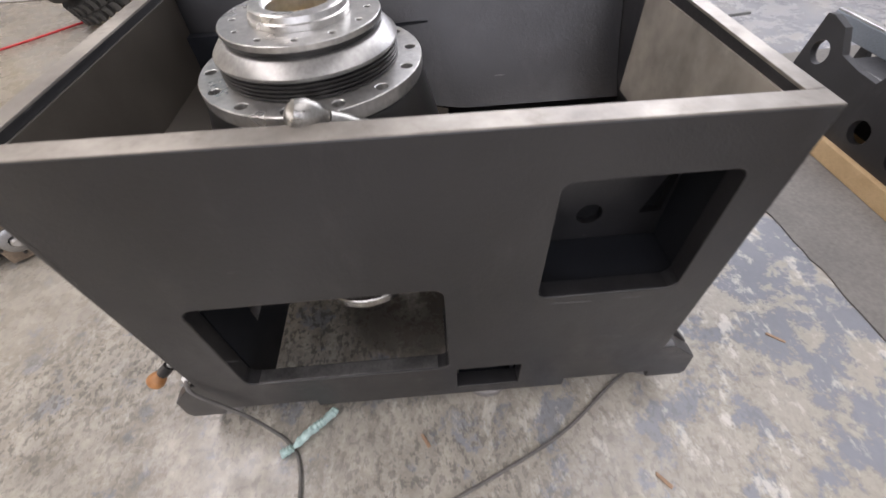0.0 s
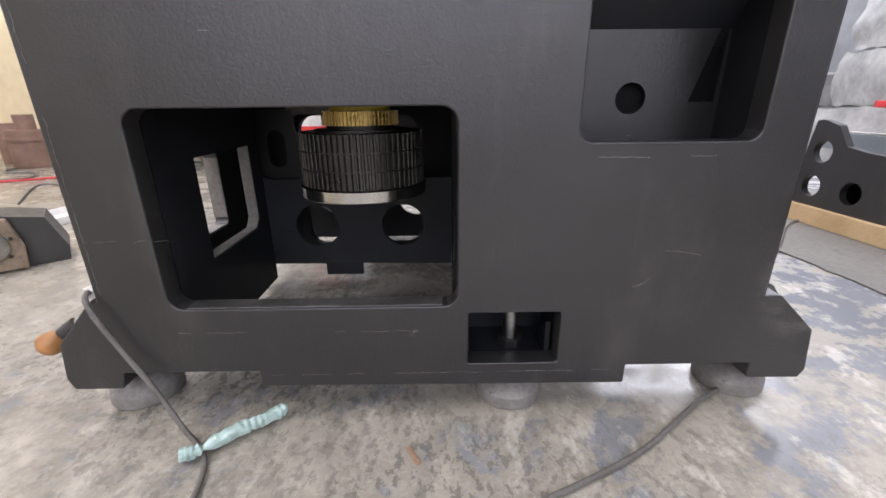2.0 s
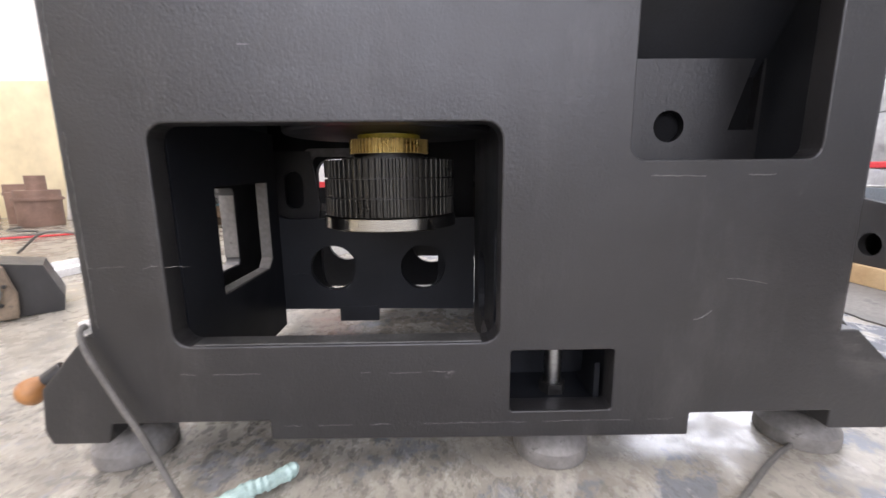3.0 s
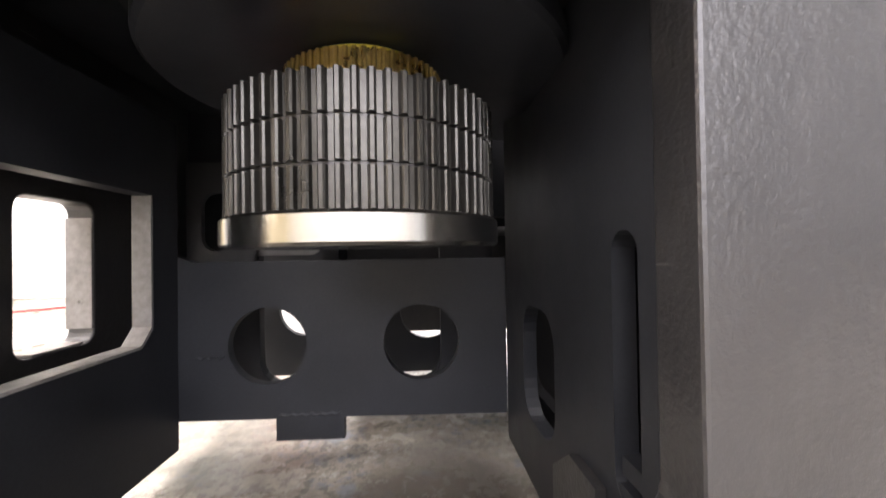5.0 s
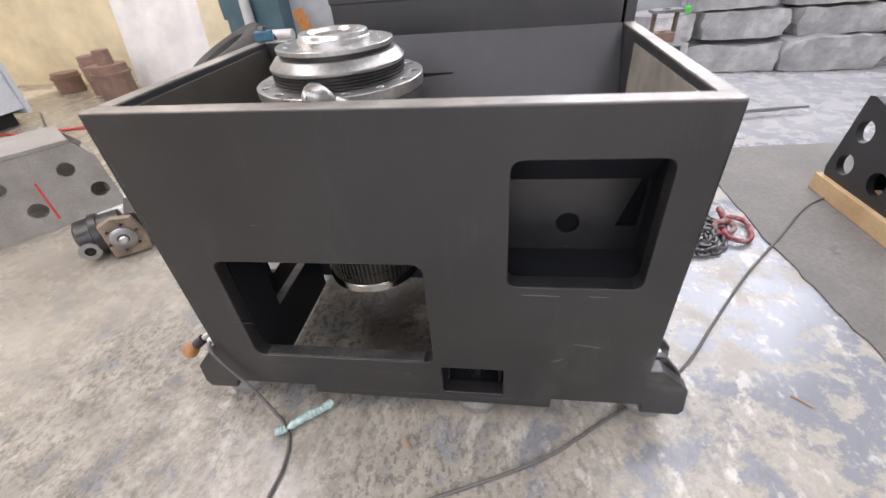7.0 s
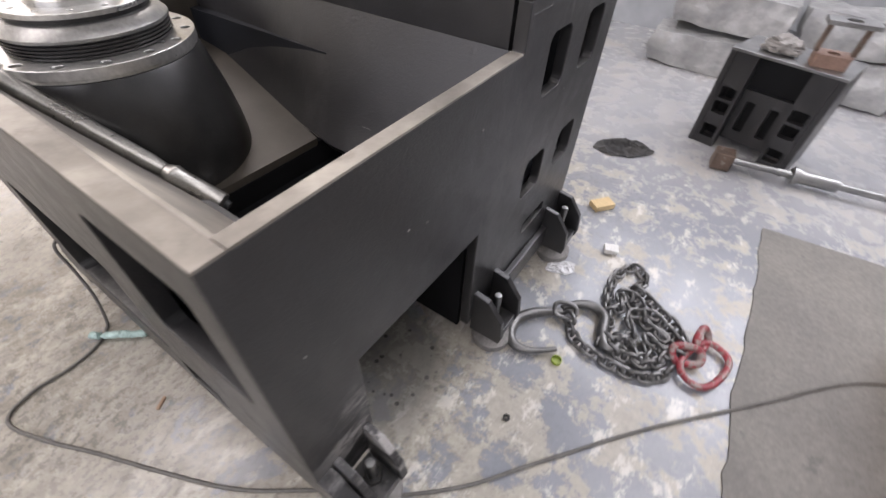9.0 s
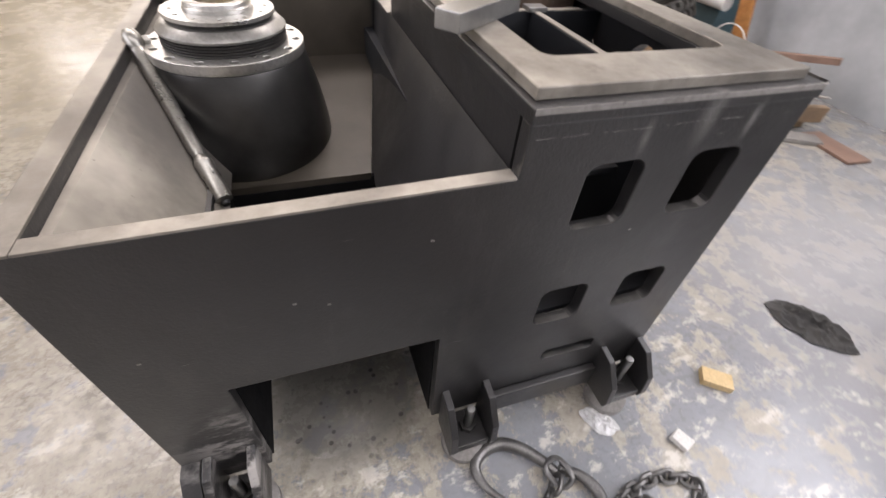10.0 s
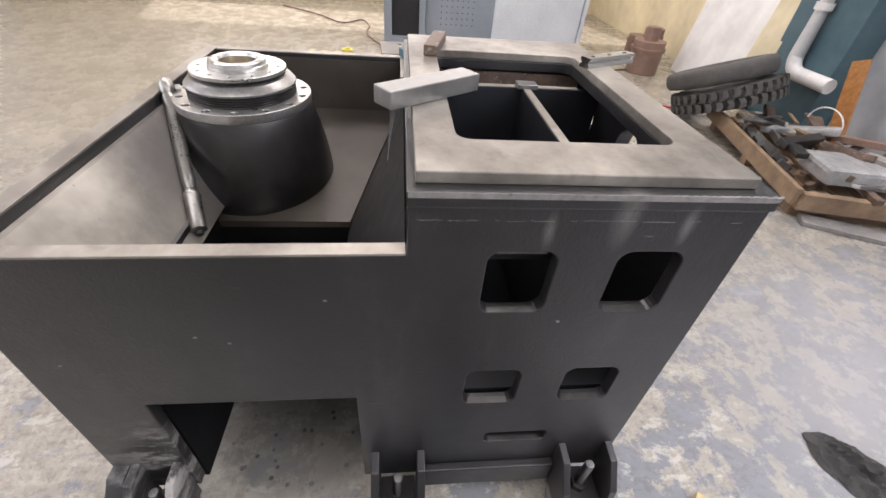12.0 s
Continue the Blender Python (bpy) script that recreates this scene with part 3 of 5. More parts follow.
# inner partition beside the front opening, with a trapezoid window
inner_holes = [[(0.184, 0.30), (0.425, 0.30), (0.451, 0.325), (0.451, 0.53), (0.184, 0.53)]]
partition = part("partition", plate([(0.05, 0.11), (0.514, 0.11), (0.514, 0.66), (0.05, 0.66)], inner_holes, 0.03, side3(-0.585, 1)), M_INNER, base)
part("jamb", box(-0.5845, 0.4465, 0.326, -0.5555, 0.4505, 0.5295, 0.001), M_PAD, partition, "pale strip on the window jamb")
part("jamb", plate([(0.185, 0.3005), (0.4245, 0.3005), (0.4505, 0.3255), (0.4465, 0.3285), (0.4225, 0.3045), (0.185, 0.3045)], [], 0.029, side3(-0.5845, 1)), M_PAD, partition, "pale strip on the window sill")
part("jamb", box(-0.6895, 0.4575, 0.327, -0.6505, 0.4615, 0.497, 0.001), M_PAD, left_wall, "pale strip on the window jamb")
part("jamb", box(-0.6895, 0.36, 0.3065, -0.6505, 0.4405, 0.3105, 0.001), M_PAD, left_wall, "pale strip on the window sill")
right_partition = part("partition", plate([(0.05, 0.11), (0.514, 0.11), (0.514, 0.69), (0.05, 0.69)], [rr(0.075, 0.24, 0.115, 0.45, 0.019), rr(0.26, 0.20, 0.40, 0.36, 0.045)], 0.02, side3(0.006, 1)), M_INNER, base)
part("rib", plate([(0.13, 0.112), (0.24, 0.112), (0.24, 0.20), (0.19, 0.235), (0.13, 0.235)], [], 0.01, side3(-0.0045, 1)), M_PAINT, right_partition)
# cross plates with two round holes each, the near one with a lug
cross_outline = [(-0.60, 0.157), (-0.395, 0.155), (-0.395, 0.117), (-0.28, 0.117), (-0.28, 0.155), (0.005, 0.15), (0.005, 0.425), (-0.53, 0.425), (-0.60, 0.45)]
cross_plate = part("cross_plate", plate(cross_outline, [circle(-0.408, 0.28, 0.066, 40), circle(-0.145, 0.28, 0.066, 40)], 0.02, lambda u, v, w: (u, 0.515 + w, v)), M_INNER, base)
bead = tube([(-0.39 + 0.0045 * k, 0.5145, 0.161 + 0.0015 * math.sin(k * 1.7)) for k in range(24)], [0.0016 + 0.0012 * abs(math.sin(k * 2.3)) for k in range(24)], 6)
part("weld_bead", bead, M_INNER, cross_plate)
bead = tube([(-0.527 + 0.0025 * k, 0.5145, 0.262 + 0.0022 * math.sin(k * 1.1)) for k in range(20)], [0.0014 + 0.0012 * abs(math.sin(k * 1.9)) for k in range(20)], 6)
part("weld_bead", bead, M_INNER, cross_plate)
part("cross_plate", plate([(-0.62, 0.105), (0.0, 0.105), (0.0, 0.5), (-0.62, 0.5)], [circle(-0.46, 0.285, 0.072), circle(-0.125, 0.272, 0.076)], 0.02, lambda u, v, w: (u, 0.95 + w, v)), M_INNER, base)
part("bracket_plate", plate([(-0.60, 0.41), (-0.475, 0.41), (-0.465, 0.46), (-0.49, 0.62), (-0.60, 0.62)], [rr(-0.572, 0.445, -0.515, 0.56, 0.027)], 0.014, lambda u, v, w: (u, 0.625 + w, v)), M_PAINT, base)
part("bracket_frame", plate(rr(-0.52, 0.435, -0.35, 0.63, 0.025), [rr(-0.495, 0.458, -0.375, 0.605, 0.018)], 0.016, lambda u, v, w: (u, 0.66 + w, v)), M_PAD, base, "pale bracket frame")
part("housing_flange", lathe([(0.05, 0.634), (0.225, 0.634), (0.23, 0.639), (0.23, 0.66), (0.05, 0.66), (0.05, 0.634)], 56, m=Matrix.Translation((-0.205, 0.29, 0))), M_INNER, base, smooth=True)
# the hollow behind the upper right opening
part("pocket_wall", plate([(0.15, 0.52), (0.56, 0.52), (0.56, 0.79), (0.15, 0.79)], [circle(0.362, 0.640, 0.031), [(0.482, 0.632), (0.535, 0.632), (0.540, 0.78), (0.522, 0.765)]], 0.02, lambda u, v, w: (u, 0.18 + w, v)), M_PAINT, base)
part("pocket_floor", box(0.15, 0.045, 0.535, 0.56, 0.18, 0.557, 0.003), M_INNER, base)
part("pocket_side", plate([(0.046, 0.557), (0.18, 0.557), (0.18, 0.775), (0.046, 0.965)], [], 0.018, side3(0.15, 1)), M_INNER, base)
part("pocket_side", plate([(0.046, 0.52), (0.18, 0.52), (0.18, 0.775), (0.046, 0.965)], [], 0.01, side3(0.545, 1)), M_INNER, base)
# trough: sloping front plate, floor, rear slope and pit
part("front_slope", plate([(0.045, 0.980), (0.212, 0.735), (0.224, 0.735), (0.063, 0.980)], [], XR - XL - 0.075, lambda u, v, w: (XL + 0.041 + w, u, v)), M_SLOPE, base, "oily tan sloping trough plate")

# extra dark sheet below the slope, painting its underside as shaded
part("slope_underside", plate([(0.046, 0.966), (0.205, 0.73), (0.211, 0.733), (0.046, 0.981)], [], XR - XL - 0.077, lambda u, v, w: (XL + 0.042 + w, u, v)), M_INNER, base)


def trough_floor():
    bm = bmesh.new()
    top = [(XL + 0.041, 0.19, 0.80), (0.06, 0.205, 0.70), (0.06, 0.605, 0.70), (XL + 0.041, 0.755, 0.80)]
    a = [bm.verts.new(p) for p in top]
    b = [bm.verts.new((x, y, z - 0.022)) for x, y, z in top]
    bm.faces.new(a)
    bm.faces.new(list(reversed(b)))
    for k in range(4):
        bm.faces.new((a[k], b[k], b[(k + 1) % 4], a[(k + 1) % 4]))
    return bm


def rear_slope():
    bm = bmesh.new()
    cols = []
    for k in range(9):
        f = k / 8
        x = XL + 0.041 + f * (XR - XL - 0.075)
        y0, z0 = 0.757 - 0.259 * min(f, 0.585), 0.797 - 0.172 * min(f, 0.585)
        col = []
        for i in range(10):
            t = i / 9
            col.append(bm.verts.new((x, y0 + (0.772 - y0) * t ** 0.75, z0 + (ZR - 0.002 - z0) * t)))
        cols.append(col)
    for a, b in zip(cols, cols[1:]):
        for i in range(9):
            bm.faces.new((a[i], b[i], b[i + 1], a[i + 1]))
    r = bmesh.ops.extrude_face_region(bm, geom=list(bm.faces))
    for v in r["geom"]:
        if isinstance(v, bmesh.types.BMVert):
            v.co.y += 0.02
            v.co.z -= 0.03
    for e in bm.edges:
        if e.calc_face_angle(0.0) > 0.5:
            e.smooth = False
    return bm


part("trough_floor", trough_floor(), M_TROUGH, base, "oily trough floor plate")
# dark copy of the floor plate hung below it, shade painted in
fu = trough_floor()
bmesh.ops.translate(fu, verts=fu.verts, vec=(0, 0.002, -0.0225))
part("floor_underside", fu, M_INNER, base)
part("rear_slope", rear_slope(), M_PAINT, base, smooth=True)
part("liner", box(XR - 0.037, 0.06, 0.72, XR - 0.0325, 0.60, 0.985, 0.001), M_SLOPE, base, "oily tan inner face of the trough wall")
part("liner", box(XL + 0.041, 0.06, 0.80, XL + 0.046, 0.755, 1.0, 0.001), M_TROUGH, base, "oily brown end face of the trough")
# pit walls and floor, coloured near-black to paint their shade
part("pit_rear", box(0.064, 0.662, 0.10, 0.558, 0.68, 0.66), M_PITSHADE, base)
part("pit_wall", plate([(0.205, 0.14), (0.661, 0.14), (0.661, 0.69), (0.607, 0.69), (0.60, 0.677), (0.205, 0.677)], [rr(0.27, 0.2, 0.53, 0.55, 0.04)], 0.018, side3(0.045, 1)), M_PITSHADE, base)
part("pit_floor", plate([(0.064, 0.209), (0.558, 0.209), (0.558, 0.661), (0.064, 0.661)], [rr(0.155, 0.30, 0.40, 0.535, 0.02)], 0.014, lambda u, v, w: (u, v, 0.604 + w)), M_PITSHADE, base)
part("pit_front", plate([(0.064, 0.10), (0.558, 0.10), (0.558, 0.515), (0.064, 0.515)], [], 0.013, lambda u, v, w: (u, 0.1725 + w, v)), M_PITSHADE, base)
part("pit_front_upper", plate([(0.064, 0.50), (0.558, 0.50), (0.558, 0.74), (0.064, 0.74)], [], 0.008, lambda u, v, w: (u, 0.2005 + w, v)), M_PITSHADE, base)


# rims: machined strips that cap the trough walls
def rim(name, x0, y0, x1, y1):
    bm = box(x0, y0, ZR - 0.004, x1, y1, ZR + 0.002, 0.0015)
    for v in bm.verts:
        v.co.z -= 0.014 * (v.co.x - XL) / (XR - XL) * (1 - 0.8 * v.co.y / YM)
    part(name, bm, M_IRON, base, "bare machined rim")


rim("rim", XL, 0.001, XR - 0.0005, 0.045)
rim("rim", XR - 0.033, 0.046, XR - 0.0005, YM - 0.002)
rim("rim", XL + 0.0005, 0.046, XL + 0.04, YM - 0.002)
rim("rim", XL + 0.041, YM - 0.012, -0.39, YM + 0.03)
# rear block: walls, ledge and machined top with a window
BX = -0.385
part("rear_block_front", box(BX, YM + 0.001, 0.9, XR - 0.041, YM + 0.05, 1.115), M_PAINT, base)
part("rear_block_back", plate([(BX, 0.14), (XR - 0.041, 0.14), (XR - 0.041, 1.115), (BX, 1.115)], [circle(0.165, 1.01, 0.062), circle(-0.12, 1.0, 0.05)], 0.04, lambda u, v, w: (u, YB - 0.001 - w, v)), M_PAINT, base)
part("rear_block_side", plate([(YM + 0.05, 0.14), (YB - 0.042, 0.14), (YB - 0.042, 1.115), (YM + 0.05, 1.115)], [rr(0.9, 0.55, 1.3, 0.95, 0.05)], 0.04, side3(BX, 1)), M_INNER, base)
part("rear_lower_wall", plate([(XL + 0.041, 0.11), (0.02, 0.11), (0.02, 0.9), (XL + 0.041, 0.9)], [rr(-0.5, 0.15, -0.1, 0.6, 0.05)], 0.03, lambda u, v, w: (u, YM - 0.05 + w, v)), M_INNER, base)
win = rr(-0.18, 0.866, 0.452, 1.296, 0.03)
soften(part("ledge", plate([(BX - 0.005, YM - 0.002), (XR + 0.004, YM - 0.002), (XR + 0.004, YB + 0.004), (BX - 0.005, YB + 0.004)], [win], 0.029, lambda u, v, w: (u, v, 1.115 + w)), M_PAINT, base), 0.0025)
soften(part("top_plate", plate([(BX + 0.02, YM + 0.012), (XR - 0.022, YM + 0.012), (XR - 0.022, YB - 0.03), (BX + 0.02, YB - 0.03)], [win], 0.022, lambda u, v, w: (u, v, 1.1445 + w)), M_IRON, base, "machined top plate with rubbed tan film"), 0.0025)
part("ledge_edge", crumple(plate([(YM, 1.1335), (YB, 1.1335), (YB + 0.0035, 1.1446), (YM, 1.1446)], [], 0.001, side3(XR + 0.0036, 1)), 0.0003, 90), M_PAD, base, "rubbed bright ledge edge")
bead = tube([(XR + 0.0035, 1.20 + 0.0053 * k, 1.1435 + 0.0012 * math.sin(k * 2.1)) for k in range(41)], [0.0012 + 0.0022 * (k / 40) * (0.6 + 0.4 * math.sin(k * 1.9)) for k in range(41)], 7)
part("weld_bead", crumple(bead, 0.0016, 130), M_PAD, base, "pale ragged weld bead")
part("rib", box(-0.066, 1.120, 0.55, 0.558, 1.146, 1.098, 0.003), M_INNER, base)
part("rib", box(-0.097, 0.83, 0.55, -0.068, 1.366, 1.098, 0.003), M_INNER, base)
part("rib_cap", box(-0.066, 1.122, 1.0985, 0.455, 1.144, 1.101, 0.001), M_IRON, base, "scraped bare rib edge")
part("rib_cap", box(-0.095, 0.866, 1.0985, -0.070, 1.296, 1.101, 0.001), M_IRON, base, "scraped bare rib edge")
part("deck", box(BX + 0.041, 0.83, 0.98, -0.099, 1.366, 1.0), M_RUSTSTEEL, base, "rusty inner deck")
part("inner_face", box(-0.205, 0.83, 1.001, -0.187, 1.34, 1.108, 0.002), M_RUSTSTEEL, base, "rusty machined inner face")
part("rib_pad", box(-0.10, 1.105, 1.0985, -0.055, 1.165, 1.112, 0.002), M_GROUND, base, "bright filed rib joint")
part("inner_ledge", box(0.36, 0.90, 0.935, 0.52, 1.07, 0.95, 0.002), M_INNER, base)
part("inner_shelf", plate([(BX + 0.045, 0.83), (XR - 0.045, 0.83), (XR - 0.045, 1.365), (BX + 0.045, 1.365)], [circle(-0.02, 0.95, 0.09), circle(0.3, 0.95, 0.09), circle(0.3, 1.22, 0.09)], 0.02, lambda u, v, w: (u, v, 0.50 + w)), M_INNER, base)

# cone that carries the bearing
AX, AY = -0.206, 0.276
cone = lathe([(0.20, 0.685), (0.240, 0.685), (0.245, 0.705), (0.246, 0.74), (0.242, 0.79), (0.232, 0.85), (0.218, 0.91), (0.203, 0.968), (0.198, 0.9795), (0.12, 0.9795), (0.12, 0.685), (0.20, 0.685)], 72, m=Matrix.Translation((AX, AY, 0)))
part("bearing_cone", cone, M_CONE, base, smooth=True)


# foot brackets on the right wall
def foot_bracket(y0, y1):
    for y in (y0, y1 - 0.022):
        soften(part("gusset", plate([(XR - 0.002, 0.09), (0.715, 0.09), (0.722, 0.12), (0.712, 0.20), (0.655, 0.275), (XR - 0.002, 0.285)], [], 0.022, lambda u, v, w, y=y: (u, y + w, v)), M_PAINT, base))
    part("foot_plate", box(XR + 0.001, y0 + 0.024, 0.09, 0.712, y1 - 0.024, 0.125, 0.003), M_PAINT, base)


foot_bracket(0.05, 0.175)
foot_bracket(0.685, 0.835)
foot_bracket(1.235, 1.40)
part("side_sill", box(XR + 0.001, 0.838, 0.10, 0.625, 1.232, 0.20, 0.004), M_PAINT, base)
# left foot bracket and the front centre housing
soften(part("gusset", plate([(XL + 0.002, 0.09), (-0.80, 0.09), (-0.80, 0.12), (-0.79, 0.19), (-0.73, 0.27), (XL + 0.002, 0.285)], [], 0.022, lambda u, v, w: (u, 0.16 + w, v)), M_PAINT, base))
part("foot_plate", box(-0.795, 0.047, 0.09, XL - 0.001, 0.158, 0.125, 0.003), M_PAINT, base)
part("pocket_back", plate([(0.012, 0.10), (0.215, 0.10), (0.215, 0.27), (0.012, 0.27)], [], 0.012, lambda u, v, w: (u, 0.16 + w, v)), M_INNER, base)
part("pocket_base", plate([(0.03, 0.046), (0.215, 0.046), (0.215, 0.158), (0.03, 0.158)], [circle(0.12, 0.09, 0.018)], 0.025, lambda u, v, w: (u, v, 0.10 + w)), M_INNER, base)
part("pocket_roof", box(0.012, 0.046, 0.255, 0.215, 0.158, 0.27), M_INNER, base)
part("pocket_cheek", box(0.008, 0.046, 0.10, 0.018, 0.158, 0.25), M_INNER, base)
part("pocket_cheek", box(0.206, 0.046, 0.10, 0.216, 0.158, 0.25), M_INNER, base)
part("pocket_rib", plate([(0.046, 0.127), (0.15, 0.127), (0.046, 0.2)], [], 0.01, lambda u, v, w: (0.188 + w, u, v)), M_INNER, base)


rnd = random.Random(5)


def seam(z, a0, a1, face, drift=0.002):
    """A broken, uneven line of pale filler where two mould halves met."""
    a = a0
    while a < a1:
        l = rnd.uniform(0.008, 0.06)
        pts = []
        for k in range(6):
            w = a + l * k / 5
            zz = z + drift * noise.noise(Vector((w * 40, z * 7, 0))) + rnd.uniform(-0.0006, 0.0006)
            pts.append((XR, w, zz) if face == "right" else (w, -0.0, zz))
        part("seam", tube(pts, [rnd.uniform(0.00012, 0.0005) for _ in pts], 5), M_PAD if face == "right" else M_HOOK, right_wall if face == "right" else front_wall)
        a += l + rnd.choice((0.004, 0.01, 0.03, 0.06))


seam(1.089, 0.79, 1.38, "right", 0.003)
seam(0.213, -0.55, -0.36, "front")
seam(0.211, -0.24, -0.03, "front")
seam(0.112, -0.38, 0.30, "front")
seam(0.405, -0.68, -0.55, "front", 0.006)
for a, b in ((0.30, 0.62), (0.70, 0.98)):
    pts = [(XL + 0.012 + 0.004 * noise.noise(Vector((k * 0.9, a, 3))), 0.0, a + (b - a) * k / 24) for k in range(25)]
    part("seam", tube(pts, [0.0004 + 0.0005 * abs(math.sin(k * 1.3)) for k in range(25)], 5), M_HOOK, front_wall)
for (x0, z0, l, sag) in ((0.385, 0.372, 0.07, 0.010), (0.335, 0.30, 0.03, -0.016), (0.40, 0.545, 0.045, 0.0), (0.24, 0.545, 0.09, 0.001)):
    pts = [(x0 + l * k / 10, 0.0, z0 - sag * (k / 10) ** 2 + 0.0015 * noise.noise(Vector((k * 0.7, x0 * 9, 5)))) for k in range(11)]
    part("scar", tube(pts, [0.0003 + 0.0006 * abs(math.sin(k * 1.7)) for k in range(11)], 5), M_HOOK, front_wall)
for (y, z) in ((0.36, 0.80), (0.42, 0.78), (0.08, 0.72), (1.09, 0.83), (0.62, 0.90)):
    part("chip_mark", box(XR - 0.0003, y, z, XR + 0.001, y + 0.007, z + 0.004), M_PAD, right_wall)

# ---------------------------------------------------------------- levelling pads
def levelling_pad(x, y, top, rb=0.0145):
    ob = empty("levelling_pad", "grey cast levelling pad with threaded bolt under the base", "levelling pad", pose(x, y, 0), "levelling pads")
    part("pad", lathe([(0, 0.001), (0.072, 0.001), (0.074, 0.006), (0.073, 0.03), (0.066, 0.038), (0.05, 0.058), (0.034, 0.064), (0, 0.064)], 40), M_PAD, ob, smooth=True)
    part("collar", lathe([(0, 0.0645), (0.036, 0.0645), (0.036, 0.08), (0, 0.08)], 24), M_DARKSTEEL, ob, smooth=True)
    prof = [(0, 0.0805)]
    for i in range(12):
        z = 0.081 + (top - 0.081) * i / 12
        prof += [(rb - 0.002, z), (rb, z + (top - 0.081) / 24)]
    bolt = part("bolt", lathe(prof + [(rb - 0.0025, top), (0, top + 0.002)], 16), M_STEEL_DULL, ob, smooth=True)
    part("nut", lathe([(rb + 0.0001, 0.126), (0.026, 0.126), (0.026, 0.146), (rb + 0.0001, 0.146)], 6), M_DARKSTEEL, bolt)
    return ob


levelling_pad(0.12, 0.085, 0.235, 0.0175)
levelling_pad(-0.725, 0.105, 0.22)
levelling_pad(0.655, 0.112, 0.235)
levelling_pad(0.655, 0.760, 0.245)
levelling_pad(0.655, 1.318, 0.265)

# ---------------------------------------------------------------- bearing unit on the cone
brg = empty("spindle_bearing", "bright machined bearing unit with bolt circle and ribbed dark seal", "bearing", pose(AX, AY, 0.98))
part("flange_body", lathe([(0.10, 0), (0.197, 0), (0.199, 0.002), (0.199, 0.0065), (0.10, 0.0065), (0.10, 0)], 72), M_STEEL, brg, smooth=True)


def drilled_ring(name, r1, r0, z0, z1, n, pitch, hole, shift, label):
    """A turned ring with a circle of drilled holes; black floor discs paint their shade."""
    at = [(pitch * math.cos(2 * math.pi * (i + shift) / n), pitch * math.sin(2 * math.pi * (i + shift) / n)) for i in range(n)]
    ring = part(name, plate(circle(0, 0, r1, 96), [circle(0, 0, r0, 64)] + [circle(x, y, hole, 16) for x, y in at], z1 - z0, lambda u, v, w: (u, v, z0 + w)), M_STEEL, brg, label, smooth=True)
    soften(ring, 0.0012)
    first = None
    for x, y in at:
        if first is None:
            first = part("bolt_hole", lathe([(0, 0.0004), (hole * 0.98, 0.0004), (hole * 0.98, 0.0012), (0, 0.0012)], 14), M_BLACK, ring, "black floor disc of a drilled bolt hole")
            h = first
        else:
            h = new("bolt_hole", first.data)
            h.parent = ring
        h.location = (x, y, z0)


drilled_ring("flange", 0.201, 0.150, 0.007, 0.028, 14, 0.181, 0.0105, 0.3, "bright steel bolt flange")
seal = [(0.10, 0.0285), (0.156, 0.0285)]
for i in range(4):
    z = 0.031 + i * 0.0068
    seal += [(0.158, z), (0.158, z + 0.0035), (0.153, z + 0.0042), (0.153, z + 0.006)]
seal += [(0.156, 0.0585), (0.10, 0.0585), (0.10, 0.0285)]
part("seal", lathe(seal, 64), M_DARKSTEEL, brg, "dark ribbed seal ring", smooth=True)
part("cone_band", lathe([(0.10, 0.059), (0.158, 0.059), (0.160, 0.061), (0.160, 0.066), (0.143, 0.084), (0.134, 0.086), (0.10, 0.086), (0.10, 0.059)], 64), M_BAND, brg, "grey conical band", smooth=True)
part("undercut", lathe([(0.075, 0.0865), (0.131, 0.0865), (0.131, 0.0955), (0.075, 0.0955), (0.075, 0.0865)], 64), M_DARKSTEEL, brg, "dark undercut ring", smooth=True)
drilled_ring("cap", 0.137, 0.0855, 0.0958, 0.106, 12, 0.114, 0.0058, 0.15, "bright drilled cap ring")
part("hub", lathe([(0.054, 0.080), (0.0745, 0.080), (0.0745, 0.096), (0.085, 0.0962), (0.085, 0.115), (0.082, 0.117), (0.080, 0.126), (0.077, 0.128), (0.060, 0.128), (0.054, 0.120), (0.054, 0.080)], 64), M_STEEL, brg, smooth=True)
part("bore_floor", lathe([(0, 0.085), (0.0535, 0.085), (0.0535, 0.088), (0.026, 0.088), (0.024, 0.099), (0, 0.099)], 32), M_BRASS, brg, smooth=True)

# ---------------------------------------------------------------- toothed pulley under the cone
pul = empty("toothed_pulley", "oiled steel toothed pulley with bright ring under brass gear", "pulley", pose(-0.205, 0.245, 0.0))


def toothed(r, z0, z1, teeth, depth):
    bm = bmesh.new()
    lo, hi = [], []
    for i in range(teeth):
        for f, rad in ((0.0, r - 0.25 * depth), (0.10, r), (0.34, r), (0.46, r - 0.25 * depth), (0.54, r - depth), (0.92, r - depth)):
            a = 2 * math.pi * (i + f) / teeth
            lo.append(bm.verts.new((rad * math.cos(a), rad * math.sin(a), z0)))
            hi.append(bm.verts.new((rad * math.cos(a), rad * math.sin(a), z1)))
    n = len(lo)
    for i in range(n):
        bm.faces.new((lo[i], lo[(i + 1) % n], hi[(i + 1) % n], hi[i]))
    bm.faces.new(hi)
    bm.faces.new(list(reversed(lo)))
    return bm


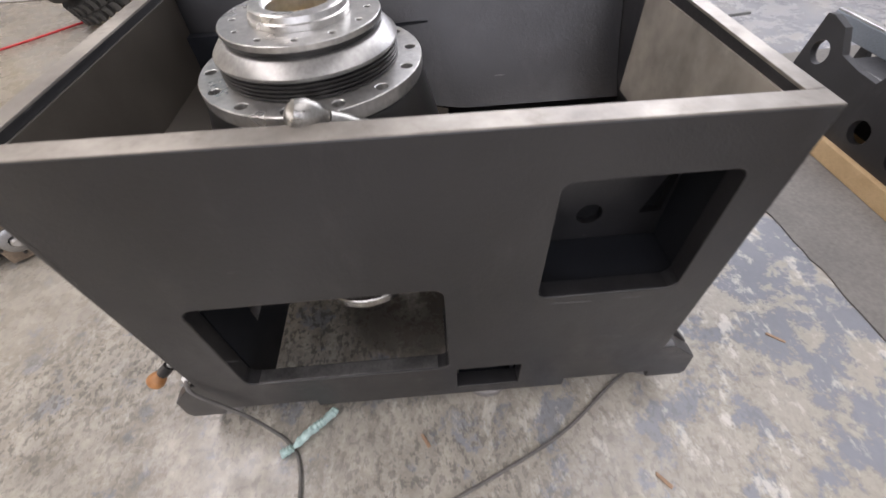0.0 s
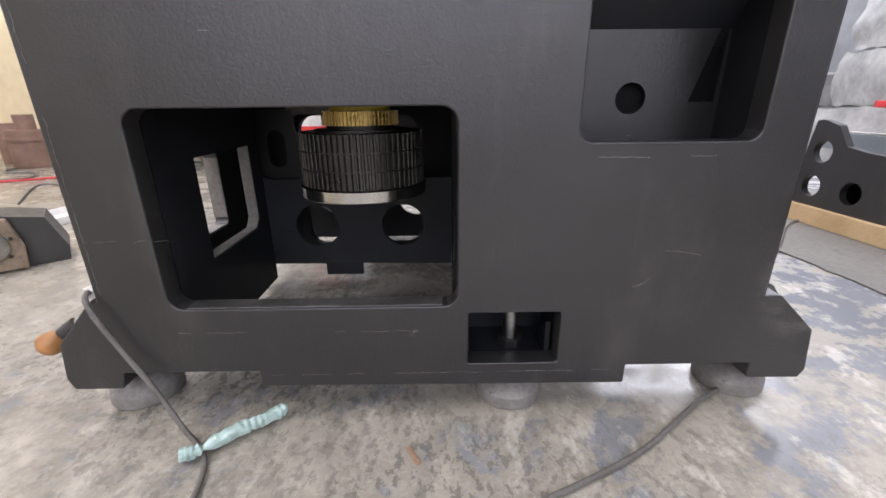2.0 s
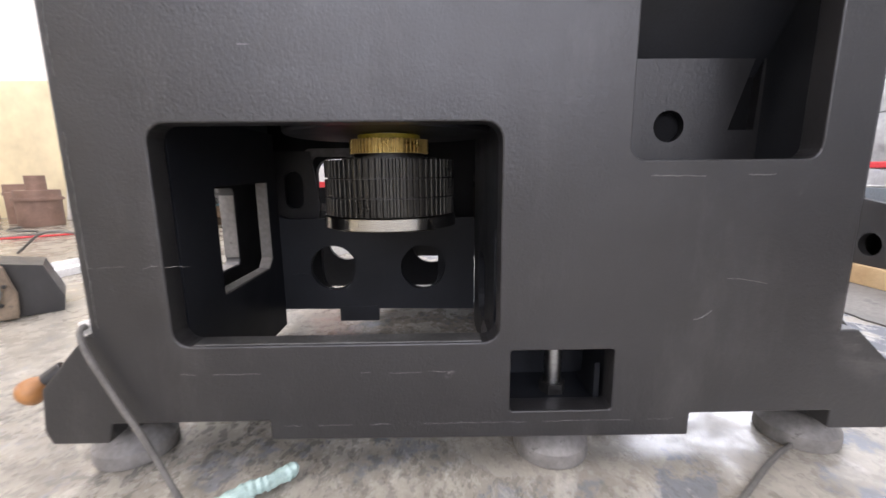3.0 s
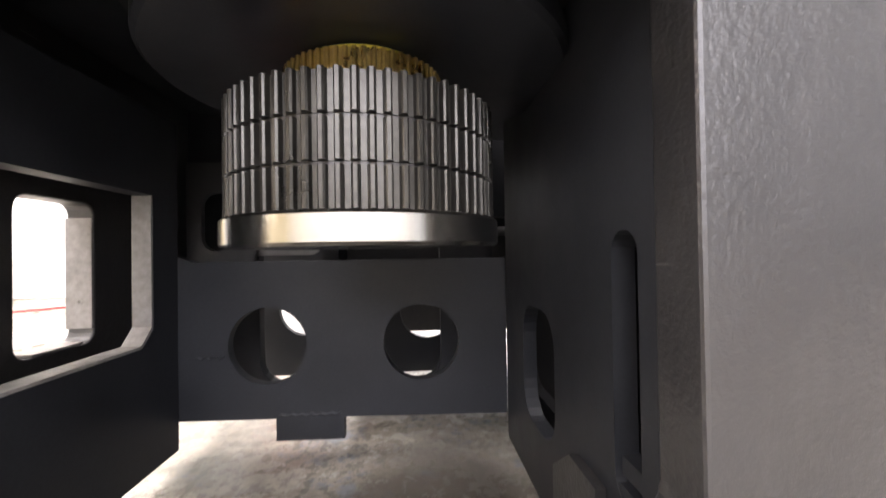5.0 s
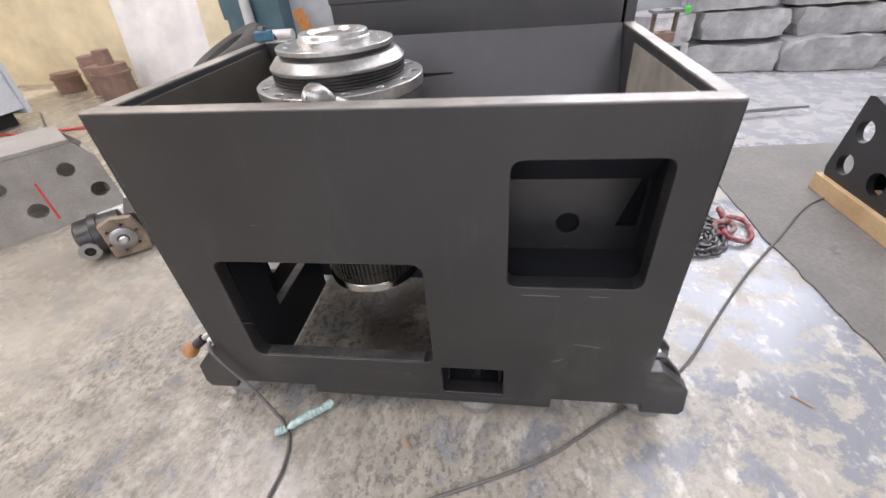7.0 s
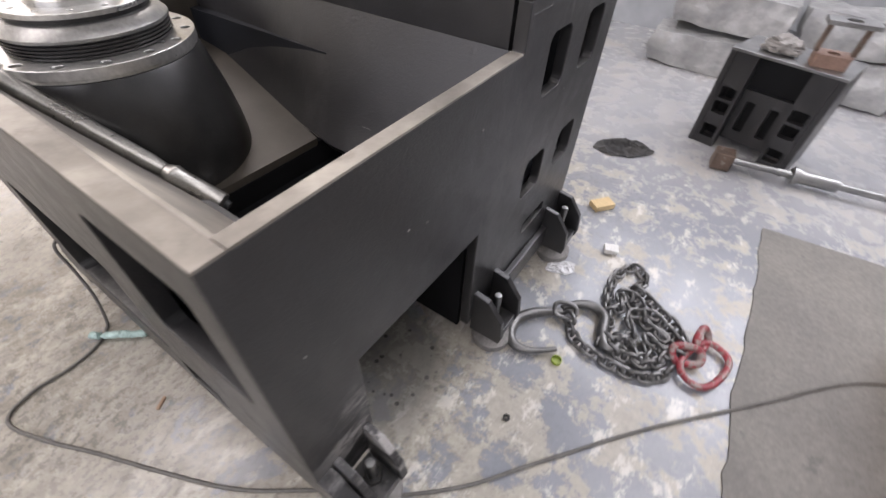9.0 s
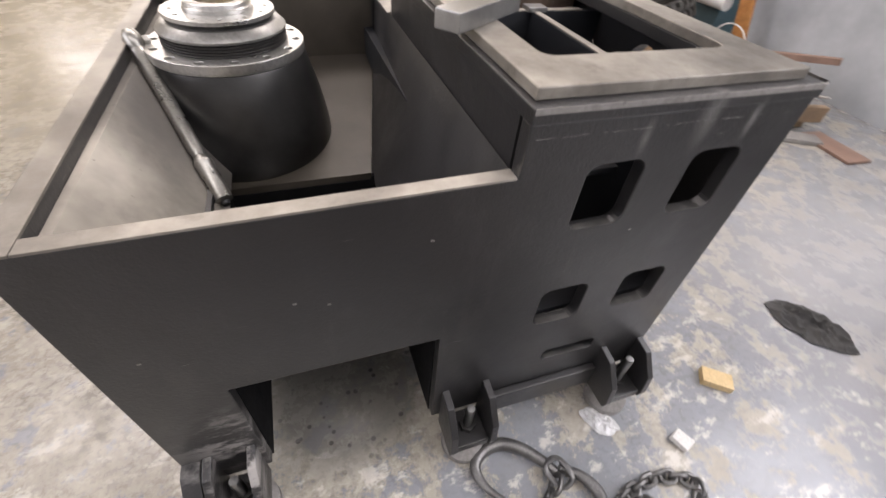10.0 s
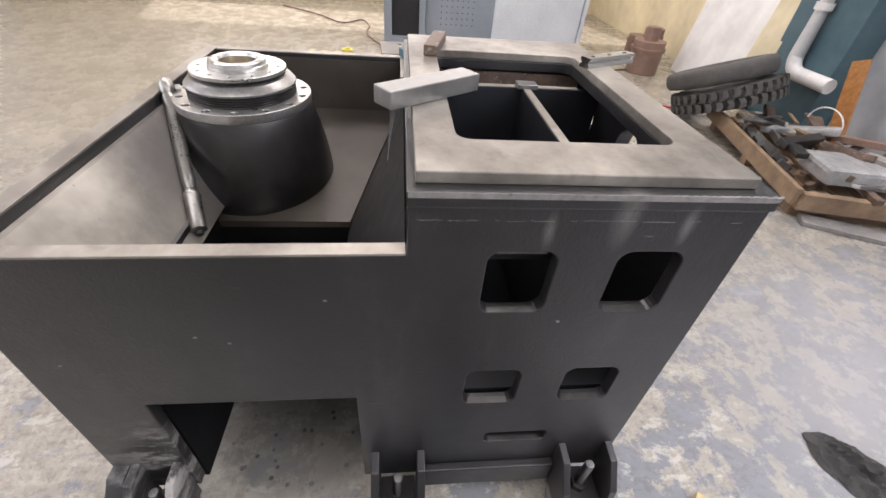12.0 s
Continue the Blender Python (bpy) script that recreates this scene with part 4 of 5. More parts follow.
PZ = 0.441
part("base_ring", lathe([(0, PZ), (0.138, PZ), (0.142, PZ + 0.003), (0.142, PZ + 0.025), (0.139, PZ + 0.028), (0, PZ + 0.028)], 72), M_RING, pul, "bright turned ring", smooth=True)
for k in range(3):
    z0 = PZ + 0.0285 + k * 0.0375
    part("tooth_tier", toothed(0.138, z0, z0 + 0.034, 66, 0.006), M_TOOTH, pul)
    if k < 2:
        part("groove", lathe([(0, z0 + 0.0342), (0.131, z0 + 0.0342), (0.131, z0 + 0.0373), (0, z0 + 0.0373)], 48), M_DARKSTEEL, pul, smooth=True)
part("washer", lathe([(0, PZ + 0.138), (0.100, PZ + 0.138), (0.100, PZ + 0.143), (0.075, PZ + 0.143), (0.075, PZ + 0.151), (0, PZ + 0.151)], 48), M_DARKSTEEL, pul, smooth=True)
part("brass_gear", toothed(0.084, PZ + 0.1515, PZ + 0.180, 60, 0.003), M_BRASS, pul, "brass gear with fine teeth")
part("cover_disc", lathe([(0, PZ + 0.1805), (0.066, PZ + 0.1805), (0.066, PZ + 0.190), (0, PZ + 0.190)], 40), M_YELLOW, pul, "yellow cover disc", smooth=True)
part("shaft", lathe([(0, PZ + 0.1905), (0.045, PZ + 0.1905), (0.045, 0.68), (0, 0.68)], 32), M_STEEL_DULL, pul, smooth=True)


# ---------------------------------------------------------------- tools and bars on the base
def between(a, b):
    """A pose at a with its z axis towards b."""
    a, b = Vector(a), Vector(b)
    return Matrix.Translation(a) @ (b - a).to_track_quat("Z", "X").to_matrix().to_4x4()


wr = empty("torque_wrench", "long steel torque wrench with knurled grip leaning in trough", "wrench", between((0.207, 0.222, 0.770), (-0.180, 0.062, 1.012)))
part("grip", lathe([(0, -0.002), (0.014, 0), (0.021, 0.003), (0.021, 0.10), (0.023, 0.104), (0.023, 0.112), (0.0205, 0.116), (0.017, 0.125), (0.0135, 0.13), (0, 0.13)], 24), M_WRENCH, wr, "knurled steel grip", smooth=True)
part("end_cap", lathe([(0, -0.012), (0.009, -0.012), (0.011, -0.0025), (0, -0.0025)], 20), M_BLACK, wr, "black end cap", smooth=True)
part("shaft", lathe([(0, 0.1305), (0.0145, 0.1305), (0.0180, 0.16), (0.0180, 0.41), (0.020, 0.43), (0.019, 0.457), (0, 0.458)], 24), M_WRENCH, wr, smooth=True)
head_bm = lathe([(0, -0.034), (0.012, -0.033), (0.021, -0.024), (0.027, -0.006), (0.028, 0.010), (0.022, 0.026), (0.010, 0.033), (0, 0.034)], 24, m=Matrix.Translation((0, 0, 0.487)) @ Matrix.Diagonal((1, 0.8, 1, 1)))
part("ratchet_head", head_bm, M_WRENCH, wr, smooth=True)
part("drive", box(-0.009, 0.0215, 0.478, 0.009, 0.036, 0.496, 0.002), M_STEEL, wr)

TOP = 1.1668
thing("steel_bar", box(-0.125, -0.030, 0, 0.125, 0.030, 0.038, 0.003), M_GROUND, "grey ground steel bar lying across the block edge", "steel bar", m=pose(0.235, 0.826, TOP, 0, 0, 127))
thing("steel_bar", box(-0.10, -0.020, 0, 0.10, 0.020, 0.028, 0.003), M_RUSTSTEEL, "small dark steel bar lying on the top plate", "steel bar", m=pose(-0.20, 0.868, TOP, 0, 0, -12))
rail = empty("linear_rail", "short bright linear rail piece on the plate edge", "linear rail", pose(-0.105, 1.375, TOP, 0, 0, 118))
part("rail_body", plate([(-0.017, 0), (0.017, 0), (0.017, 0.008), (0.011, 0.014), (0.017, 0.02), (0.017, 0.028), (-0.017, 0.028), (-0.017, 0.02), (-0.011, 0.014), (-0.017, 0.008)], [], 0.2, lambda u, v, w: (w - 0.1, u, v)), M_RING, rail)
for k in range(3):
    part("bolt_hole", lathe([(0, 0.0284), (0.006, 0.0284), (0.006, 0.0290), (0, 0.0290)], 14, m=Matrix.Translation((-0.07 + 0.07 * k, 0, 0))), M_BLACK, rail)
tape_bm = box(-0.03, -0.02, 0, 0.03, 0.02, 0.034, 0.006)
mag = empty("magnet_tool", "small dark blue magnet tool on the trough corner", "tool", pose(-0.655, 0.785, ZR + 0.0025, 0, 0, 20))
part("tool_body", tape_bm, M_BLUE, mag)
part("knob", lathe([(0, 0.0345), (0.014, 0.0345), (0.014, 0.046), (0, 0.048)], 18), M_STEEL_DULL, mag, smooth=True)

# hammer with its handle on the left foot
ham = empty("hammer", "hammer with round brown wooden handle beside the foot", "hammer", between((-0.935, 0.100, 0.118), (-0.735, 0.215, 0.262)))
part("handle", lathe([(0, -0.004), (0.018, 0), (0.026, 0.008), (0.028, 0.018), (0.024, 0.034), (0.016, 0.046), (0, 0.047)], 24), M_WOODRED, ham, "varnished brown wooden knob", smooth=True)
part("ferrule", lathe([(0, 0.0475), (0.017, 0.0475), (0.018, 0.06), (0.018, 0.085), (0, 0.086)], 20), M_DARKSTEEL, ham, smooth=True)
part("shaft", lathe([(0, 0.0865), (0.011, 0.0865), (0.011, 0.224), (0, 0.224)], 16), M_STEEL, ham, smooth=True)
part("hammer_head", box(-0.05, -0.017, 0.225, 0.05, 0.017, 0.262, 0.006), M_DARKSTEEL, ham)
paper = crumple(box(-0.018, -0.014, 0, 0.018, 0.014, 0.022, 0.005), 0.006, 50)
thing("paper_scrap", paper, M_WHITE, "crumpled white paper scrap on the foot edge", "paper scrap", m=pose(-0.70, 0.024, 0.2855))

# ---------------------------------------------------------------- on the floor round the base
cable_line = spline([(-1.95, 1.15, 0.22), (-1.75, 1.08, 0.32), (-1.35, 0.85, 0.33), (-0.95, 0.50, 0.33), (-0.735, 0.25, 0.34), (-0.712, 0.06, 0.30), (-0.70, -0.010, 0.292), (-0.655, -0.018, 0.19), (-0.605, -0.026, 0.10), (-0.55, -0.05, 0.02), (-0.52, -0.07, 0.007),
                     (-0.475, -0.125, 0.007), (-0.455, -0.22, 0.007), (-0.46, -0.33, 0.007), (-0.41, -0.415, 0.007), (-0.25, -0.37, 0.007), (-0.09, -0.30, 0.007), (0.12, -0.215, 0.007), (0.337, -0.115, 0.007), (0.53, 0.02, 0.007),
                     (0.70, 0.125, 0.007), (0.86, 0.27, 0.007), (1.0, 0.445, 0.007), (1.25, 0.75, 0.007), (1.55, 1.07, 0.013), (1.78, 1.32, 0.013), (1.97, 1.45, 0.013)], 8)
thing("power_cable", tube(cable_line, 0.0055, 8), M_CABLE, "dusty grey cable snaking across the floor", "cable", smooth=True)

rag_line = spline([(-0.525, -0.115, 0.018), (-0.49, -0.095, 0.02), (-0.44, -0.05, 0.022), (-0.40, -0.02, 0.02), (-0.37, 0.008, 0.022)], 8)
rag_bm = tube(rag_line, [(0.013 if i not in (8, 9) else 0.007) + 0.0012 * math.sin(i * 2.9) for i in range(len(rag_line))], 12)
crumple(rag_bm, 0.004, 60)
for v in rag_bm.verts:
    v.co.z = max(v.co.z, 0.001)
thing("plastic_wrapper", rag_bm, M_MINT, "crumpled mint green plastic wrapper on the floor", "wrapper")


def chip(x, y, a, l, mat, label):
    bm = box(-l / 2, -0.0055, 0.0005, l / 2, 0.0055, 0.005, 0.0018)
    crumple(bm, 0.003, 60, x)
    for v in bm.verts:
        v.co.z = max(v.co.z, 0.0005)
    thing("wood_chip", bm, mat, label, "wood chip", m=pose(x, y, 0, 0, 0, a), group="wood chips")


chip(-0.089, -0.106, -60, 0.045, M_CHIP, "small orange wood chip on the floor")
chip(1.15, 0.13, -40, 0.06, M_CHIP, "thin reddish wood splinter on the floor")
chip(0.58, -0.27, -50, 0.05, M_CHIP, "reddish wood splinter on the floor")

thing("wood_block", box(-0.055, -0.035, 0.0005, 0.055, 0.032, 0.032, 0.002), M_CARD, "yellow sawn wood block on the floor", "wood block", m=pose(0.725, 1.785, 0, 0, 0, 52))
thing("foam_piece", crumple(box(-0.03, -0.025, 0.001, 0.03, 0.025, 0.024, 0.004), 0.004, 40), M_WHITE, "small white foam piece on the floor", "foam piece", m=pose(0.875, 1.485, 0.003, 0, 0, 20))
thing("bottle_cap", lathe([(0, 0.001), (0.019, 0.001), (0.019, 0.014), (0.016, 0.0145), (0.015, 0.004), (0, 0.004)], 24), M_GREEN, "green bottle cap on the floor", "bottle cap", smooth=True, m=pose(0.905, 0.805, 0))
thing("nut", lathe([(0.006, 0.001), (0.012, 0.001), (0.012, 0.011), (0.006, 0.011), (0.006, 0.001)], 6), M_DARKSTEEL, "small dark nut on the floor", "nut", m=pose(0.857, 0.514, 0))


def cloth(name, sx, sy, h, mat, label, m, seed):
    bm = bmesh.new()
    nx, ny = 40, 28
    grid = []
    for i in range(nx + 1):
        row = []
        for j in range(ny + 1):
            u, v = 2 * i / nx - 1, 2 * j / ny - 1
            ang = math.atan2(v, u)
            u, v = u * math.sqrt(1 - v * v / 2), v * math.sqrt(1 - u * u / 2)
            edge = 0.88 + 0.20 * noise.noise(Vector((math.cos(ang) * 1.5 + seed, math.sin(ang) * 1.5, 0)))
            rad = math.hypot(u, v)
            k = edge
            fold = max(0.0, 1 - 3.2 * abs(noise.noise(Vector((u * 1.9 + seed, v * 2.6 + 0.8 * u, 2))))) ** 1.4
            fold2 = max(0.0, 1 - 3.5 * abs(noise.noise(Vector((u * 3.5 + seed, v * 3.1 - u, 7)))))
            z = h * (1 - 0.75 * rad ** 3) * (0.22 + 0.85 * fold + 0.35 * fold2) + 0.003
            row.append(bm.verts.new((u * sx * k, v * sy * k, z)))
        grid.append(row)
    for i in range(nx):
        for j in range(ny):
            bm.faces.new((grid[i][j], grid[i + 1][j], grid[i + 1][j + 1], grid[i][j + 1]))
    r = bmesh.ops.extrude_face_region(bm, geom=list(bm.faces))
    for v in r["geom"]:
        if isinstance(v, bmesh.types.BMVert):
            v.co.z -= 0.0015
    return thing(name, bm, mat, label, "rag", smooth=True, m=m)


cloth("rag", 0.195, 0.125, 0.034, M_CLOTH, "crumpled black oily rag on the floor", pose(0.63, 2.43, 0, 0, 0, 31), 2.3)
pf = crumple(box(-0.13, -0.09, 0.002, 0.13, 0.09, 0.012), 0.0, 1)
cloth("film_scrap", 0.075, 0.05, 0.010, M_SCRAP, "crumpled clear film scrap on the floor", pose(0.73, 1.25, 0, 0, 0, 40), 5.2)

# chain sling: hooks, links and red master link
sling = empty("chain_sling", "heavy steel lifting chain with two hooks and red link", "chain", pose(0, 0, 0))
L, Wd, R = 0.051, 0.034, 0.0074


def link_bm(l, w, r, n=20, k=8):
    pts = []
    for i in range(n):
        a = 2 * math.pi * i / n
        pts.append((l / 2 * math.copysign(abs(math.cos(a)) ** 0.75, math.cos(a)), w / 2 * math.copysign(abs(math.sin(a)) ** 0.75, math.sin(a)), 0))
    return tube(pts, r, k, closed=True)


first = part("chain_link", link_bm(L, Wd, R, 16, 7), M_HOOK, sling, smooth=True)
runs = [[(0.87, 0.98), (0.93, 0.92), (1.02, 0.90), (1.13, 0.90), (1.22, 0.94), (1.26, 1.02)],
        [(1.00, 0.94), (1.01, 1.06), (0.96, 1.20), (0.95, 1.33), (1.00, 1.43), (1.06, 1.38), (1.03, 1.28), (1.08, 1.18), (1.17, 1.13), (1.25, 1.10)],
        [(0.99, 1.00), (1.05, 0.99), (1.10, 1.06), (1.06, 1.14), (1.12, 1.20), (1.20, 1.17), (1.27, 1.12)],
        [(0.97, 1.10), (1.02, 1.16), (1.00, 1.24), (1.07, 1.24), (1.12, 1.15), (1.19, 1.12)],
        [(1.03, 1.02), (1.09, 1.01), (1.15, 0.96), (1.20, 0.99), (1.23, 1.06)],
        [(1.02, 1.30), (1.08, 1.28), (1.15, 1.24), (1.22, 1.20), (1.27, 1.14)],
        [(1.02, 0.96), (1.10, 0.95), (1.17, 1.00), (1.14, 1.08), (1.20, 1.06), (1.26, 1.07)]]
count = 0
for ri, run in enumerate(runs):
    line = spline([(x, y, 0) for x, y in run], 24)
    dist, last = 0.0, line[0]
    k = 0
    for p in line[1:]:
        dist += (p - last).length
        if dist >= 0.033:
            d = (p - last).normalized()
            m = Matrix.Translation((p.x, p.y, 0.017 + 0.012 * (ri > 1) + 0.006 * noise.noise(p * 20))) @ Matrix.Rotation(math.atan2(d.y, d.x), 4, "Z") @ Matrix.Rotation(radians((18 if k % 2 else 72) + 12 * math.sin(k * 1.7)), 4, "X")
            if count == 0:
                first.matrix_basis = m
            else:
                ln = new("chain_link", first.data)
                ln.parent = sling
                ln.matrix_basis = m
            count += 1
            k += 1
            dist = 0.0
        last = p


def hook(ctrl, z, thick):
    """A forged hook lying flat: slender at the eye, thickest in the bow, tapering to the tip."""
    line = spline([(x, y, z) for x, y in ctrl], 7)
    n = len(line) - 1
    part("hook", tube(line, [thick * (0.66 + 0.42 * math.sin(math.pi * min(1, 1.1 * k / n)) - 0.22 * (k / n) ** 3) for k in range(n + 1)], 12), M_HOOK, sling, "dark forged steel hook", smooth=True)


hook([(0.836, 1.009), (0.782, 0.971), (0.734, 0.923), (0.706, 0.864), (0.715, 0.798), (0.754, 0.764), (0.815, 0.778), (0.886, 0.837)], 0.022, 0.0205)
hook([(0.829, 1.023), (0.875, 1.081), (0.934, 1.106), (0.983, 1.079), (0.998, 1.009), (1.022, 0.959), (1.053, 0.954), (1.065, 0.99), (1.051, 1.013)], 0.026, 0.0195)
for (x, y, z, a, l, w, r, tilt) in ((0.845, 1.010, 0.040, 20, 0.085, 0.060, 0.0085, 25), (0.872, 0.985, 0.034, -40, 0.060, 0.042, 0.008, 60)):
    ob = part("coupling_link", link_bm(l, w, r, 20, 8), M_HOOK, sling, smooth=True)
    ob.matrix_basis = Matrix.Translation((x, y, z)) @ Matrix.Rotation(radians(a), 4, "Z") @ Matrix.Rotation(radians(tilt), 4, "X")
for (x, y, z, a, l, w, r, tilt) in ((1.350, 1.095, 0.024, 70, 0.215, 0.125, 0.0125, 5), (1.285, 1.085, 0.038, 25, 0.105, 0.064, 0.0135, 30), (1.318, 1.185, 0.042, 80, 0.10, 0.062, 0.0135, 50)):
    ob = part("red_link", link_bm(l, w, r, 28, 10), M_REDPAINT, sling, "worn red painted link", smooth=True)
    ob.matrix_basis = Matrix.Translation((x, y, z)) @ Matrix.Rotation(radians(a), 4, "Z") @ Matrix.Rotation(radians(tilt), 4, "X")

# ---------------------------------------------------------------- east side: casting beam on a timber
BX0 = 1.95
thing("timber", box(BX0 - 0.028, -1.6, 0.0075, BX0 + 0.10, 1.56, 0.098, 0.004), M_WOOD, "long pale sawn timber under the beam casting", "timber")
thing("timber", box(BX0 + 0.24, -1.6, 0.0075, BX0 + 0.36, 1.54, 0.098, 0.004), M_WOOD, "long pale sawn timber under the beam casting", "timber")
beam = empty("beam_casting", "long dark grey beam casting with round holes on timber", "casting", pose(0, 0, 0))
outline = [(-1.5, 0.0985), (1.535, 0.0985), (1.55, 0.14), (1.50, 0.53), (1.46, 0.535), (1.37, 0.51), (1.30, 0.415), (1.18, 0.395), (1.07, 0.39)]
for k in range(4):
    c = 0.93 - 0.62 * k
    outline += [(c + 0.085, 0.505), (c + 0.02, 0.515), (c - 0.07, 0.47), (c - 0.40, 0.455)] if k else [(1.015, 0.50), (0.95, 0.515), (0.87, 0.48), (0.53, 0.46)]
outline += [(-1.5, 0.455)]
lower = [circle(1.436 - 0.223 * k, 0.20, 0.055) for k in range(13)]
upper = [circle(0.763 - 0.446 * k, 0.337, 0.066) for k in range(5)]
part("side_plate", plate(outline, lower + upper + [circle(1.422, 0.378, 0.055)], 0.035, lambda u, v, w: (BX0 + w, u, v)), M_PAINT, beam)
part("side_plate", plate([(-1.5, 0.0985), (1.52, 0.0985), (1.52, 0.40), (-1.5, 0.40)], [circle(1.422, 0.345, 0.05)], 0.03, lambda u, v, w: (BX0 + 0.31 + w, u, v)), M_PAINT, beam)
# black sheet added behind the round holes, painting the shade inside
part("hole_shade_sheet", box(BX0 + 0.15, -1.49, 0.10, BX0 + 0.16, 1.33, 0.339), M_BLACK, beam)
part("end_web", box(BX0 + 0.036, 1.34, 0.10, BX0 + 0.309, 1.36, 0.30), M_PAINT, beam)
part("deck", box(BX0 + 0.036, -1.5, 0.345, BX0 + 0.309, 1.36, 0.365), M_PAINT, beam)
part("top_rail", box(BX0 + 0.25, -1.5, 0.3655, BX0 + 0.305, 1.72, 0.455, 0.005), M_CABINET, beam, "blue-grey machined top rail")
part("rail_edge", box(BX0 + 0.255, -1.5, 0.4555, BX0 + 0.30, 1.72, 0.466, 0.003), M_STEEL, beam, "bright ground rail edge")
thing("steel_strip", box(-0.02, -0.09, 0, 0.02, 0.09, 0.010, 0.002), M_STEEL_DULL, "loose steel strip in the beam notch", "steel strip", m=pose(BX0 + 0.06, 1.16, 0.3655, 0, 0, 4))
thing("steel_strip", box(-0.025, -0.05, 0, 0.025, 0.05, 0.012, 0.002), M_STEEL, "short bright steel strip in the beam notch", "steel strip", m=pose(BX0 + 0.075, 1.05, 0.3765, 0, 0, -18))
thing("red_handle_tool", tube(spline([(BX0 + 0.06, 1.0, 0.38), (BX0 + 0.09, 0.98, 0.40), (BX0 + 0.14, 0.96, 0.41)], 6), 0.012, 10), M_RED, "red handled tool in the beam notch", "tool", smooth=True)
thing("red_tray", box(-0.055, -0.14, 0.0, 0.055, 0.14, 0.055, 0.012), M_RED, "red plastic tray lying on a wrapped package", "tray", m=pose(3.9, 2.95, 0.56, 0, 0, 55))

# ---------------------------------------------------------------- north-east: block casting, shaft and wrapped stacks
BM = pose(0.935, 2.84, 0, 0, 0, -15)
blk = empty("block_casting", "dark block casting standing upright with slots and pockets", "casting", BM)
part("left_cheek", plate([(0, 0.001), (0.34, 0.001), (0.34, 0.55), (0, 0.55)], [rr(0.06, 0.08, 0.12, 0.2, 0.01), rr(0.06, 0.36, 0.12, 0.48, 0.01)], 0.03, lambda u, v, w: (w, u, v)), M_PAINT, blk)
part("right_cheek", box(0.53, 0, 0.001, 0.56, 0.34, 0.55, 0.003), M_PAINT, blk)
# black back plate, so the pockets' shade is painted on
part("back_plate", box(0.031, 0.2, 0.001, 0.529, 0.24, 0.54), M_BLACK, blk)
for x0, x1 in ((0.031, 0.15), (0.41, 0.529)):
    part("column", plate([(x0, 0.001), (x1, 0.001), (x1, 0.55), (x0, 0.55)], [rr(x0 + 0.015, 0.05, x1 - 0.02, 0.13, 0.01), rr(x0 + 0.015, 0.20, x1 - 0.02, 0.275, 0.01), rr(x0 + 0.015, 0.29, x1 - 0.02, 0.36, 0.01)], 0.05, lambda u, v, w: (u, 0.005 + w, v)), M_PAINT, blk)
part("web", plate([(0.151, 0.06), (0.409, 0.06), (0.409, 0.36), (0.151, 0.36)], [rr(0.19, 0.12, 0.24, 0.3, 0.01), rr(0.32, 0.12, 0.37, 0.3, 0.01)], 0.03, lambda u, v, w: (u, 0.07 + w, v)), M_PAINT, blk)
part("top_face", box(-0.002, -0.002, 0.5505, 0.562, 0.342, 0.565, 0.002), M_STEEL_DULL, blk, "bare machined end face")
wad = bmesh.new()
bmesh.ops.create_icosphere(wad, subdivisions=4, radius=1.0)
for v in wad.verts:
    n = noise.noise(v.co * 1.7 + Vector((4, 0, 0))) * 0.45 + abs(noise.noise(v.co * 3.4)) * 0.55
    v.co = v.co * (0.8 + n)
    v.co = Vector((v.co.x * 0.085, v.co.y * 0.07, max(0.001, v.co.z * 0.05 + 0.032)))
thing("rag", wad, M_GREYCLOTH, "bundled grey rag on top of the block casting", "rag", smooth=True, m=BM @ pose(0.2, 0.12, 0.566))
br = empty("clevis_bracket", "rusty brown clevis bracket on top of the casting", "bracket", BM @ pose(0.42, 0.12, 0.566, 0, 0, 20))
part("bracket_base", plate(rr(-0.08, -0.06, 0.08, 0.06, 0.02), [circle(0, 0, 0.03)], 0.06, lambda u, v, w: (u, v, w)), M_BARREL, br)
part("post", box(-0.09, -0.02, 0.0605, -0.07, 0.02, 0.19, 0.003), M_RUSTSTEEL, br)
part("post", box(0.07, -0.02, 0.0605, 0.09, 0.02, 0.19, 0.003), M_RUSTSTEEL, br)
part("bracket_cap", plate(rr(-0.11, -0.06, 0.11, 0.06, 0.01), [circle(0, 0, 0.035)], 0.02, lambda u, v, w: (u, v, 0.1905 + w)), M_STEEL_DULL, br)

scr = empty("ball_screw", "long bright ball screw shaft with nut lying on floor", "ball screw", between((1.13, 2.58, 0.062), (2.6, 2.80, 0.052)))
part("shaft", lathe([(0, 0.08), (0.018, 0.08)] + [(0.018 + 0.0025 * (i % 2), 0.09 + 0.012 * i) for i in range(95)] + [(0.012, 1.24), (0.012, 1.45), (0, 1.45)], 16), M_STEEL_DULL, scr, smooth=True)
part("end_block", box(-0.055, -0.05, -0.02, 0.045, 0.05, 0.08, 0.006), M_RUSTSTEEL, scr, "dark brown end block")
part("nut", lathe([(0.021, 0.38), (0.048, 0.38), (0.048, 0.41), (0.035, 0.412), (0.035, 0.60), (0.021, 0.60)], 28), M_STEEL_DULL, scr, smooth=True)


